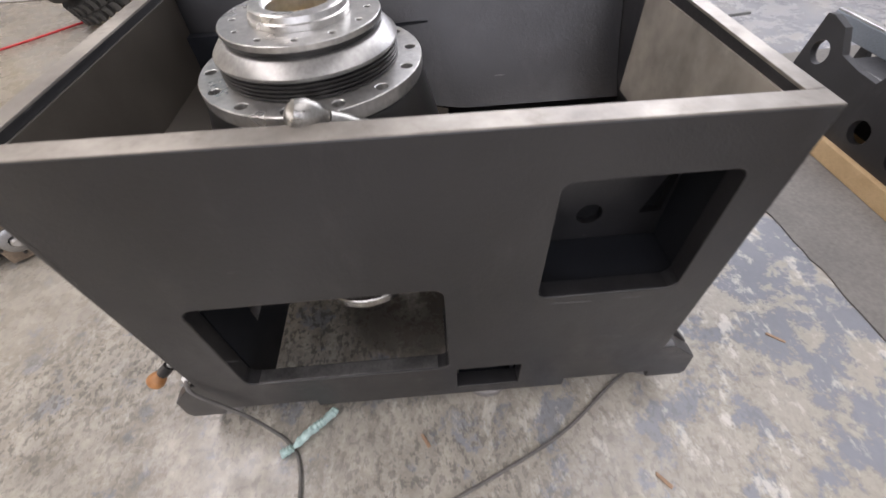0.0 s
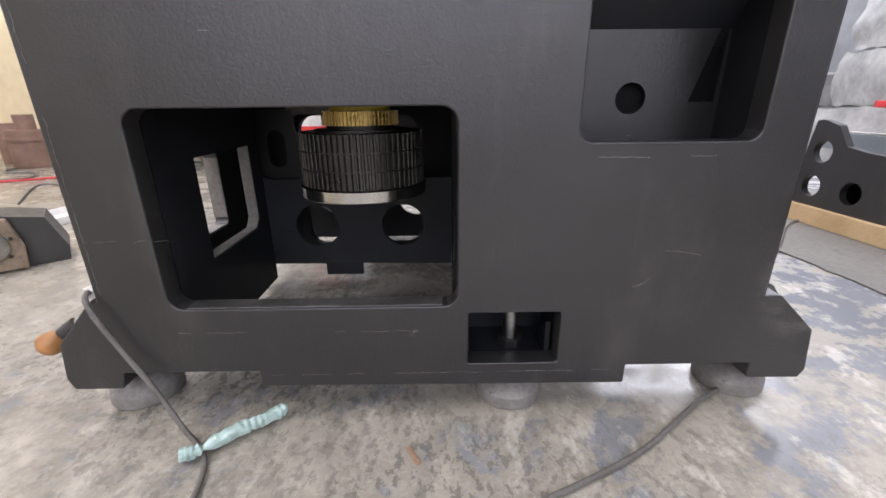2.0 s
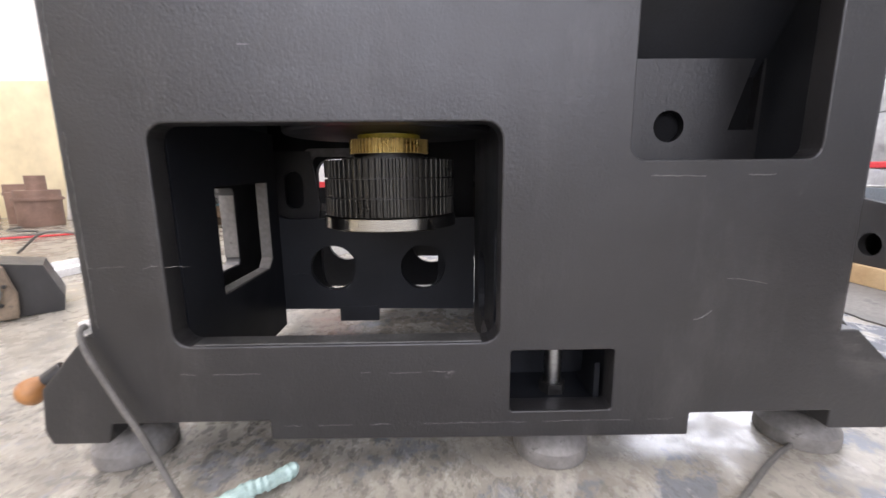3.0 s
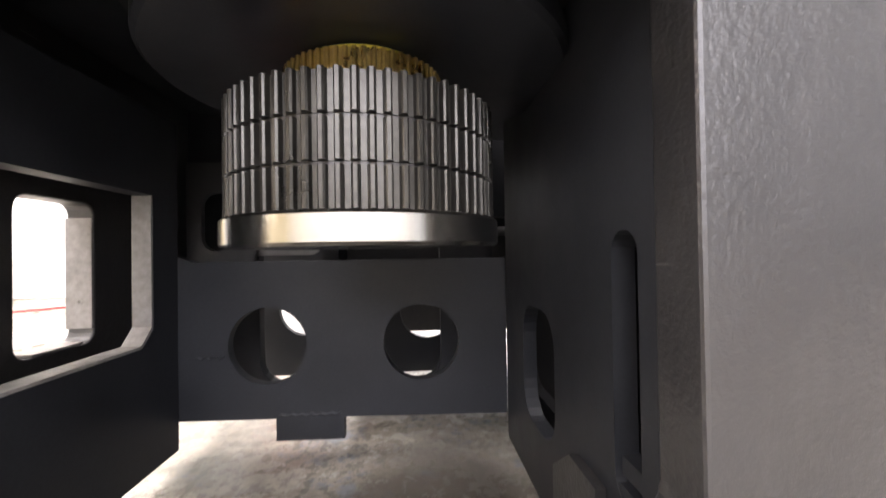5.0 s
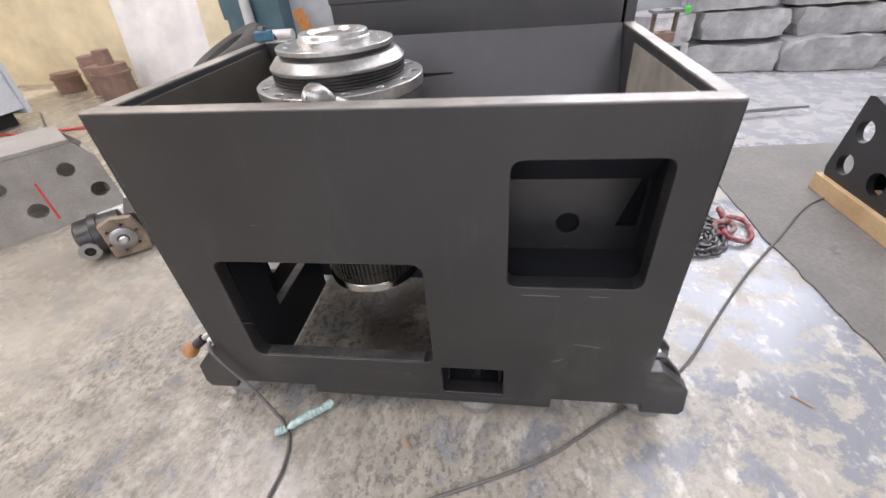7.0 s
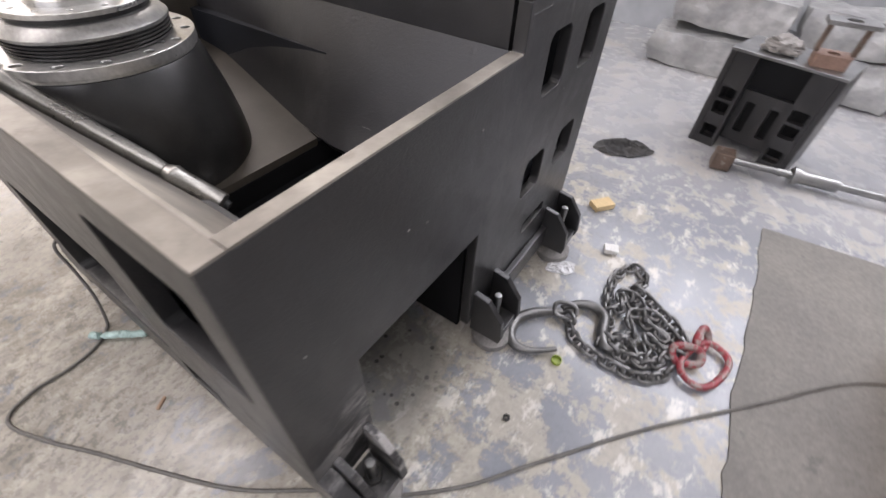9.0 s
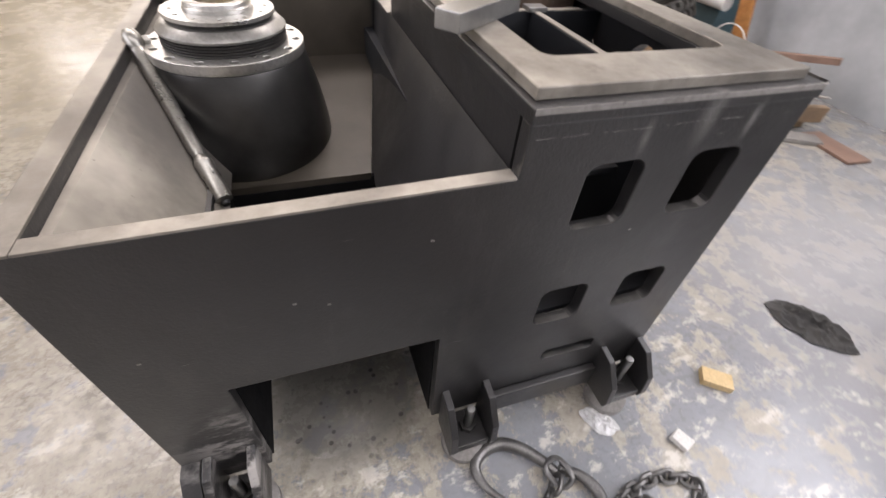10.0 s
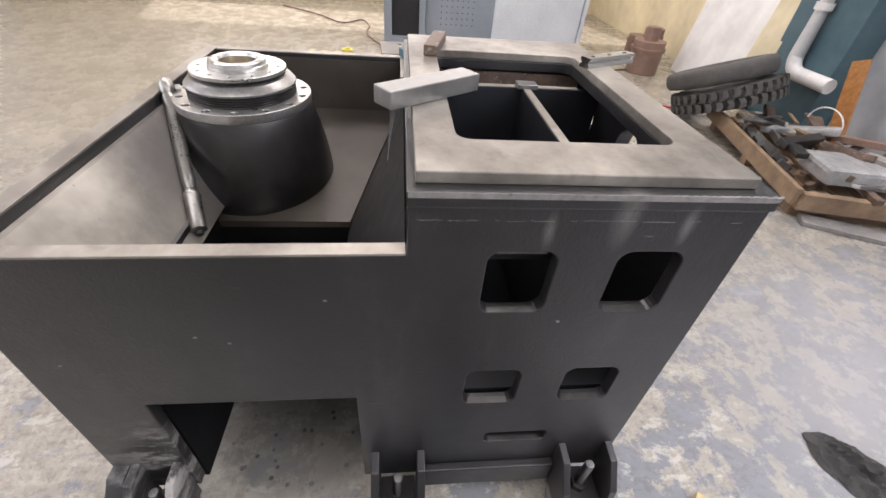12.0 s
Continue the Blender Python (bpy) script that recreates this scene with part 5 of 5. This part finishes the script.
def wrapped(x, y, z, sx, sy, sz, a, seed):
    bm = bmesh.new()
    bmesh.ops.create_cube(bm, size=1.0)
    bmesh.ops.subdivide_edges(bm, edges=list(bm.edges), cuts=9, use_grid_fill=True)
    for v in bm.verts:
        c = v.co * 2
        f = 1 - 0.10 * (abs(c.x) * abs(c.y) + abs(c.x) * abs(c.z) + abs(c.y) * abs(c.z)) / 3
        v.co = Vector((c.x * sx / 2 * f, c.y * sy / 2 * f, (c.z + 1) * sz / 2))
        n = noise.noise_vector(v.co * 5 + Vector((seed, 0, 0))) * 0.035 + noise.noise_vector(v.co * 14 + Vector((seed, 0, 3))) * 0.015
        v.co += n
        v.co.z = max(v.co.z, 0.003)
    return thing("wrapped_package", bm, M_FILM, "pale goods package in creased clear film", "wrapped package", smooth=True, group="wrapped packages", m=pose(x, y, z, 0, 0, a))


rnd = random.Random(9)
for k in range(6):
    x = 0.75 + k * 0.88
    wrapped(x, 4.30 + rnd.uniform(-0.05, 0.05), 0, 0.92, 0.55, 0.26 + 0.04 * (k % 2), rnd.uniform(-6, 3), k * 3.1)
    wrapped(x + 0.06, 4.38, 0.30, 0.85, 0.5, 0.24, rnd.uniform(-5, 5), k * 3.1 + 50)
    if k > 1:
        wrapped(x - 0.05, 4.42, 0.56, 0.8, 0.45, 0.34, rnd.uniform(-6, 6), k * 3.1 + 90)
for k in range(4):
    wrapped(4.4 + rnd.uniform(-0.05, 0.05), 3.4 - k * 0.95, 0, 0.9, 0.9, 0.55, rnd.uniform(-6, 6), 200 + k * 7.7)
    wrapped(4.45, 3.4 - k * 0.95, 0.56, 0.85, 0.85, 0.5, rnd.uniform(-6, 6), 260 + k * 7.7)
    if k < 2:
        wrapped(4.5, 3.4 - k * 0.95, 1.08, 0.8, 0.8, 0.45, rnd.uniform(-6, 6), 300 + k * 7.7)
thing("green_cap", lathe([(0, 0), (0.03, 0), (0.03, 0.05), (0.015, 0.06), (0, 0.06)], 18), M_BRIGHTGREEN, "bright green plastic cap on a wrapped package", "cap", smooth=True, m=pose(2.0, 4.15, 0.565))

# ---------------------------------------------------------------- west side: castings, barrels, hoses
lc = empty("pierced_casting", "grey casting block with round holes and red chalk line", "casting", pose(-2.32, 1.38, 0, 0, 0, 54))
part("face_plate", plate([(-0.75, 0.001), (0.02, 0.001), (0.0, 0.36), (-0.08, 0.46), (-0.75, 0.46)], [circle(-0.17, 0.32, 0.045), circle(-0.07, 0.15, 0.05), circle(-0.40, 0.14, 0.05), circle(-0.5, 0.32, 0.045)], 0.03, lambda u, v, w: (u, w, v)), M_CASTGREY, lc)
part("rear_plate", plate([(-0.75, 0.001), (0.02, 0.001), (0.0, 0.36), (-0.08, 0.46), (-0.75, 0.46)], [circle(-0.17, 0.32, 0.045), circle(-0.40, 0.14, 0.05)], 0.03, lambda u, v, w: (u, 0.42 + w, v)), M_CASTGREY, lc)
part("top_plate", box(-0.75, 0.0, 0.461, -0.08, 0.45, 0.485, 0.003), M_CASTGREY, lc)
part("end_plate", box(-0.02, 0.031, 0.02, 0.0, 0.419, 0.34), M_CASTGREY, lc)
part("chalk_line", box(-0.34, -0.0015, 0.06, -0.33, -0.0005, 0.3), M_RED, lc, "red chalk line")

def soften_free(outline, depth):
    """A slab with a drawn outline in x and z, centred on y."""
    return plate(outline, [], depth, lambda u, v, w: (u, w - depth / 2, v))


mo = empty("motor_head", "dark gearbox with tan face and bright shaft on the floor", "gearbox", pose(-1.885, 0.955, 0, 0, 0, 40))
part("end_case", crumple(plate([(0.03, 0.004), (0.205, 0.001), (0.215, 0.06), (0.165, 0.20), (0.03, 0.225)], [], 0.22, lambda u, v, w: (u, w - 0.10, v)), 0.003, 20), M_PAINT, mo)
face = soften(part("face_plate", plate([(-0.10, 0.012), (0.075, 0.006), (0.082, 0.10), (0.055, 0.215), (-0.03, 0.232), (-0.10, 0.21)], [circle(-0.018, 0.118, 0.05)], 0.045, lambda u, v, w: (u, -0.146 + w, v)), M_TANCAST, mo, "tan scraped face plate"), 0.006)
part("face_ring", lathe([(0.028, 0), (0.062, 0), (0.062, 0.012), (0.045, 0.02), (0.028, 0.02), (0.028, 0)], 32, m=Matrix.Translation((-0.018, -0.148, 0.118)) @ Matrix.Rotation(radians(90), 4, "X")), M_STEEL_DULL, mo, "bright face ring", smooth=True)
part("shaft", lathe([(0, -0.04), (0.022, -0.04), (0.022, 0.035), (0.015, 0.042), (0, 0.042)], 24, m=Matrix.Translation((-0.018, -0.148, 0.118)) @ Matrix.Rotation(radians(90), 4, "X")), M_STEEL, mo, smooth=True)
for k in range(6):
    a = k * math.pi / 3 + 0.3
    part("bolt", lathe([(0, 0), (0.008, 0), (0.008, 0.008), (0, 0.009)], 6, m=Matrix.Translation((-0.018 + 0.074 * math.cos(a), -0.1465, 0.118 + 0.074 * math.sin(a))) @ Matrix.Rotation(radians(90), 4, "X")), M_DARKSTEEL, face)
part("gear_case", crumple(lathe([(0, -0.20), (0.07, -0.20), (0.095, -0.185), (0.10, -0.12), (0.112, -0.115), (0.112, -0.08), (0.10, -0.075), (0.10, 0.02), (0, 0.03)], 32, m=Matrix.Translation((-0.03, 0, 0.114)) @ Matrix.Rotation(radians(90), 4, "Y")), 0.003, 20), M_DARKSTEEL, mo, smooth=True)
part("nose_ring", lathe([(0.025, 0), (0.05, 0), (0.05, 0.018), (0.025, 0.018), (0.025, 0)], 28, m=Matrix.Translation((-0.19, -0.085, 0.075)) @ Matrix.Rotation(radians(90), 4, "X")), M_STEEL_DULL, mo, "dull steel nose ring", smooth=True)
ws = empty("white_channel", "white plastic channel strip lying on the floor", "channel strip", pose(-2.27, 1.75, 0, 0, 0, 79))
part("channel_base", box(-0.62, -0.13, 0.001, 0.62, 0.13, 0.010, 0.003), M_WHITE, ws)
for y0 in (-0.13, 0.118):
    part("lip", box(-0.62, y0, 0.0105, 0.62, y0 + 0.012, 0.045, 0.003), M_WHITE, ws)


def barrel(x, y, r, h, neck, label):
    ob = empty("rusty_motor", label, "motor", pose(x, y, 0), "rusty motors")
    part("housing", lathe([(0, 0.001), (r * 0.95, 0.001), (r, 0.02), (r, h * 0.72), (r * 1.1, h * 0.72), (r * 1.1, h * 0.80), (r, h * 0.80), (r, h), (0, h)], 28), M_BARREL, ob, smooth=True)
    if neck:
        part("neck", lathe([(0, h + 0.0005), (r * 0.45, h + 0.0005), (r * 0.45, h + 0.16), (0, h + 0.16)], 20), M_BARREL, ob, smooth=True)
        part("terminal_box", box(-r - 0.12, -0.06, h * 0.55, -r - 0.001, 0.06, h * 0.55 + 0.16, 0.01), M_BARREL, ob)


barrel(-4.55, 4.05, 0.2, 0.40, True, "rust brown upright motor with terminal box on floor")
barrel(-5.05, 4.35, 0.13, 0.46, False, "narrow rust brown cylinder standing on the floor")
barrel(-5.7, 4.5, 0.16, 0.25, False, "low rust brown drum standing on the floor")
thing("air_hose", tube(spline([(-3.0, 3.9, 0.012), (-3.6, 3.2, 0.012), (-4.2, 2.9, 0.012), (-5.0, 2.8, 0.012), (-6.0, 3.2, 0.012), (-6.6, 2.6, 0.012)], 10), 0.009, 8), M_RED, "red air hose lying on the floor", "hose", smooth=True)
thing("air_hose", tube(spline([(-7.8, -1.4, 0.012), (-7.2, -0.7, 0.012), (-6.6, -0.2, 0.012), (-6.9, 0.1, 0.012), (-6.5, 0.25, 0.012), (-5.9, 0.25, 0.012), (-5.2, 0.5, 0.012), (-4.6, 0.7, 0.012)], 10), 0.011, 8), M_BARREL, "reddish brown air hose looping on the floor", "hose", smooth=True)
thing("power_cable", tube(spline([(-4.7, 4.2, 0.01), (-4.5, 3.6, 0.01), (-4.1, 3.5, 0.01), (-3.9, 3.2, 0.01), (-4.4, 2.9, 0.01), (-5.2, 3.5, 0.01)], 10), 0.01, 8), M_CABLE, "dark cable looping on the floor beside the motor", "cable", smooth=True)

cab = empty("machine_cabinet", "grey sheet metal machine enclosure with perforated side", "cabinet", pose(-5.0, 0.55, 0, 0, 0, 0))
cab_body = part("body", plate([(0, 0.22), (2.1, 0.22), (2.1, 1.7), (0, 1.7)], [], 1.0, lambda u, v, w: (-w, 0.55 + u, v)), M_CABINET, cab)
part("end_panel", box(-0.95, 2.651, 0.10, 0.05, 2.70, 1.7), M_CABINET_L, cab, "pale enamel end panel")
part("door_panel", box(0.001, 1.45, 0.16, 0.03, 2.64, 1.7, 0.004), M_CABINET_L, cab, "pale blue-grey door panel")
part("side_frame", plate([(0, 0.05), (0.54, 0.05), (0.54, 1.7), (0, 1.7)], [rr(0.1, 0.2, 0.46, 0.9, 0.02)], 0.04, lambda u, v, w: (0.06 - w, u, v)), M_CABINET, cab)
# solid black box that paints the shade of an open recess
part("recess", box(-0.9, 0.02, 0.1, 0.015, 0.5, 1.6), M_BLACK, cab, "black box painting the shade of an open recess")
for i in range(8):
    for j in range(7):
        part("vent_hole", lathe([(0, 0), (0.008, 0), (0.008, 0.002), (0, 0.002)], 8, m=Matrix.Translation((0.0005, 0.75 + 0.07 * j, 0.36 + 0.07 * i)) @ Matrix.Rotation(radians(90), 4, "Y")), M_BLACK, cab_body)
part("foot", box(-0.9, 0.6, 0.001, -0.1, 2.6, 0.219), M_BLACK, cab)
oc = empty("crate_with_plate", "orange timber crate with drilled steel plate on top", "crate", pose(-4.15, 0.55, 0, 0, 0, 4))
for k in range(3):
    part("board", box(0, 0, 0.005 + k * 0.08, 0.5, 0.75, 0.08 + k * 0.08, 0.004), M_WOOD, oc)
part("steel_plate", plate([(-0.02, -0.02), (0.52, -0.02), (0.52, 0.78), (-0.02, 0.78)], [circle(0.12, 0.2, 0.03), circle(0.38, 0.2, 0.03), circle(0.12, 0.58, 0.03), circle(0.38, 0.58, 0.03)], 0.05, lambda u, v, w: (u, v, 0.246 + w)), M_CASTGREY, oc)
thing("rail_beam", box(-3.95, -0.25, 0.001, -3.72, 0.52, 0.20, 0.01), M_CASTGREY, "grey steel beam lying on the floor", "beam")
tp = empty("tape_roll", "yellow adhesive tape roll on the steel beam", "tape roll", pose(-3.83, 0.18, 0.2005))
part("roll", lathe([(0.035, 0), (0.06, 0), (0.06, 0.075), (0.035, 0.075), (0.035, 0)], 28), M_YELLOW, tp, smooth=True)
for k in range(5):
    thing("offcut", crumple(box(-0.04, -0.025, 0, 0.04, 0.025, 0.035, 0.004), 0.006, 30, k), M_RUSTSTEEL if k % 2 else M_CARD, "small steel and card offcut on the beam", "offcut", m=pose(-3.84 + 0.03 * (k % 2), -0.20 + 0.065 * k, 0.203, 0, 0, 37 * k), group="offcuts")
bk = empty("paint_bucket", "white bucket with a red band behind the base", "bucket", pose(-0.85, 2.23, 0))
part("bucket_body", lathe([(0, 0.001), (0.14, 0.001), (0.17, 0.60), (0.16, 0.60), (0.13, 0.02), (0, 0.02)], 36), M_WHITE, bk, smooth=True)
part("bucket_band", lathe([(0.1565, 0.36), (0.1605, 0.36), (0.1675, 0.50), (0.1635, 0.50), (0.1565, 0.36)], 36), M_RED, bk, "red band", smooth=True)

# ---------------------------------------------------------------- north-west corner: tyres, scrap, pipe and boards
def tyre(x, y, z, r, w, rx, ry, label):
    ob = empty("tyre", label, "tyre", pose(x, y, z, rx, ry, 0), "scrap tyres")
    part("carcass", lathe([(r * 0.52, -w * 0.36), (r * 0.62, -w * 0.5), (r * 0.86, -w * 0.5), (r * 0.95, -w * 0.40), (r * 0.965, 0), (r * 0.95, w * 0.40), (r * 0.86, w * 0.5), (r * 0.62, w * 0.5), (r * 0.52, w * 0.36), (r * 0.50, 0), (r * 0.52, -w * 0.36)], 56), M_RUBBER, ob, smooth=True)
    n = 34
    first_lug = None
    for i in range(n):
        for s in (-1, 1):
            a = 2 * math.pi * (i + 0.25 * s) / n
            if first_lug is None:
                bm = plate([(-0.36, -0.5), (0.30, -0.42), (0.42, 0.0), (0.30, 0.46), (-0.30, 0.5), (-0.12, 0.0)], [], 0.05, lambda u, v, q: (r * 0.955 + q * 0.9, u * 2 * math.pi * r / n * 0.95, v * w * 0.42))
                first_lug = part("tread_lug", bm, M_RUBBER, ob)
                lug = first_lug
            else:
                lug = new("tread_lug", first_lug.data)
                lug.parent = ob
            lug.matrix_basis = Matrix.Rotation(a, 4, "Z") @ Matrix.Translation((0, 0, s * w * 0.23)) @ Matrix.Diagonal((1, 1, s, 1))
    return ob


tyre(-2.69, 3.94, 0.315, 0.45, 0.20, 15, -21, "dusty black lorry tyre with deep tread lying flat")
t2 = empty("tyre", "smooth worn dusty tyre lying on another tyre", "tyre", pose(-2.79, 3.85, 0.485, 14, -21, 0), "scrap tyres")
part("carcass", lathe([(0.26, -0.055), (0.32, -0.08), (0.40, -0.08), (0.43, -0.074), (0.45, -0.056), (0.458, -0.03), (0.46, 0), (0.458, 0.03), (0.45, 0.056), (0.43, 0.074), (0.40, 0.08), (0.32, 0.08), (0.26, 0.055), (0.25, 0), (0.26, -0.055)], 56), M_RUBBER, t2, smooth=True)

pallet = empty("scrap_pallet", "old timber pallet frame heaped with scrap", "pallet", pose(-1.78, 3.98, 0, 0, 0, -14))
part("front_board", box(-0.85, -0.36, 0.10, 0.85, -0.32, 0.22, 0.004), M_OLDWOOD, pallet)
part("end_board", box(0.82, -0.315, 0.08, 0.88, 0.55, 0.20, 0.004), M_OLDWOOD, pallet)
for k in range(5):
    part("deck_board", box(-0.84, -0.30 + 0.17 * k, 0.101, 0.815, -0.18 + 0.17 * k, 0.125, 0.003), M_OLDWOOD, pallet)
for k in range(3):
    part("bearer", box(-0.8 + 0.75 * k, -0.30, 0.001, -0.7 + 0.75 * k, 0.5, 0.10, 0.004), M_OLDWOOD, pallet)
rnd = random.Random(21)
scrap_mats = [M_RUSTSTEEL, M_RUBBER, M_CASTGREY, M_STEEL_DULL, M_OLDWOOD, M_RUSTSTEEL, M_DARKSTEEL]
for k in range(46):
    u, v = rnd.uniform(-0.55, 0.75), rnd.uniform(-0.22, 0.48)
    l, w, h = rnd.uniform(0.12, 0.5), rnd.uniform(0.02, 0.09), rnd.uniform(0.012, 0.05)
    bm = box(-l / 2, -w / 2, -h / 2, l / 2, w / 2, h / 2, 0.004)
    crumple(bm, 0.012, 8, k)
    p = Matrix.Translation((-1.78, 3.98, 0)) @ Matrix.Rotation(radians(-14), 4, "Z") @ pose(u, v, 0.17 + rnd.uniform(0, 0.16) + 0.1 * max(0, v), rnd.uniform(-14, 14), rnd.uniform(-14, 14), rnd.uniform(-70, 40))
    thing("scrap_piece", bm, scrap_mats[k % 7], "bent scrap offcut heaped on the old pallet", "scrap", group="scrap pieces", m=p)
for k in range(9):
    lug = box(-0.05, -0.03, -0.03, 0.05, 0.03, 0.03, 0.008)
    thing("rubber_block", lug, M_RUBBER, "dusty rubber tread block on the scrap pallet", "rubber block", group="rubber blocks", m=pose(-2.15 + 0.085 * k, 3.84 - 0.02 * k, 0.175 + 0.02 * (k % 2), 10 * k, 25, -20 + 9 * k))
thing("wrapped_parcel", crumple(box(-0.34, -0.17, 0, 0.34, 0.17, 0.12, 0.03), 0.016, 9), M_FILM, "grey film wrapped parcel on the scrap pallet", "parcel", m=pose(-1.24, 4.06, 0.205, 2, 0, 80))
thing("wrapped_parcel", crumple(box(-0.27, -0.05, 0, 0.27, 0.05, 0.06, 0.02), 0.012, 9, 4), M_FILM, "long pale wrapped strip on the scrap pallet", "parcel", m=pose(-1.88, 4.08, 0.27, 0, -18, 28))
thing("steel_channel", box(-0.5, -0.03, 0, 0.5, 0.03, 0.05, 0.004), M_BARREL, "red brown steel channel across the scrap", "steel channel", m=pose(-1.50, 4.32, 0.33, 0, -10, 24))
thing("wire_loop", tube([(-1.92 + 0.17 * math.cos(a / 20 * math.pi), 4.30, 0.34 + 0.13 * math.sin(a / 20 * math.pi)) for a in range(21)], 0.006, 6), M_WHITE, "thin white wire loop over the scrap", "wire", smooth=True)
thing("pale_plank", crumple(box(-0.36, -0.07, 0.001, 0.36, 0.07, 0.035, 0.006), 0.004, 8), M_PAD, "pale dusty plank lying on the floor", "plank", m=pose(-0.82, 3.84, 0, 0, 0, 62))
thing("brown_board", crumple(box(-0.22, -0.11, 0.001, 0.22, 0.11, 0.02, 0.004), 0.003, 8), M_BARREL, "reddish brown board lying on the floor", "board", m=pose(-0.56, 4.20, 0, 0, 0, -5))

thing("wall_pillar", box(-3.25, 4.70, 0, -2.48, 4.998, HZ - 0.01, 0.01), M_TEAL, "dark teal painted pillar on the wall", "pillar", kind="structure")
pp = empty("drain_pipe", "white plastic drain pipe with elbow on the pillar", "pipe", pose(0, 0, 0))
pl = [(-2.87, 4.62, 3.0), (-2.87, 4.62, 0.66)] + [(-2.87 + 0.14 * (1 - math.cos(a * math.pi / 16)), 4.62, 0.66 - 0.14 * math.sin(a * math.pi / 16)) for a in range(1, 9)] + [(-2.36, 4.62, 0.52)]
part("pipe_run", tube(pl, 0.065, 18), M_WHITE, pp, smooth=True)
part("pipe_collar", lathe([(0.066, 0), (0.074, 0), (0.074, 0.06), (0.066, 0.06), (0.066, 0)], 24, m=Matrix.Translation((-2.87, 4.62, 1.05))), M_WHITE, pp, smooth=True)
thing("brown_board", box(-0.075, -0.012, 0, 0.075, 0.012, 0.80, 0.003), M_WOODRED, "brown timber board leaning on the wall", "board", m=pose(-1.96, 4.60, 0.03, -3, -21, 0))
for (x, w, a, mat, lab) in ((-3.98, 1.55, -9, M_WALLWHITE, "large white panel leaning on the wall"), (-3.38, 0.35, -8, M_CREAM, "narrow cream panel leaning on the wall")):
    thing("leaning_panel", box(-w / 2, -0.02, 0.002, w / 2, 0.02, 2.2, 0.004), mat, lab, "panel", m=pose(x, 4.62, 0, a, 0, 0), group="leaning panels")
for k in range(2):
    thing("steel_pole", tube([(-4.55 + 0.12 * k, 4.66, 0.012), (-4.33 + 0.12 * k, 4.97, 1.3)], 0.014, 8), M_RUSTSTEEL, "thin rusty pole leaning on the wall", "pole", smooth=True, group="leaning poles")
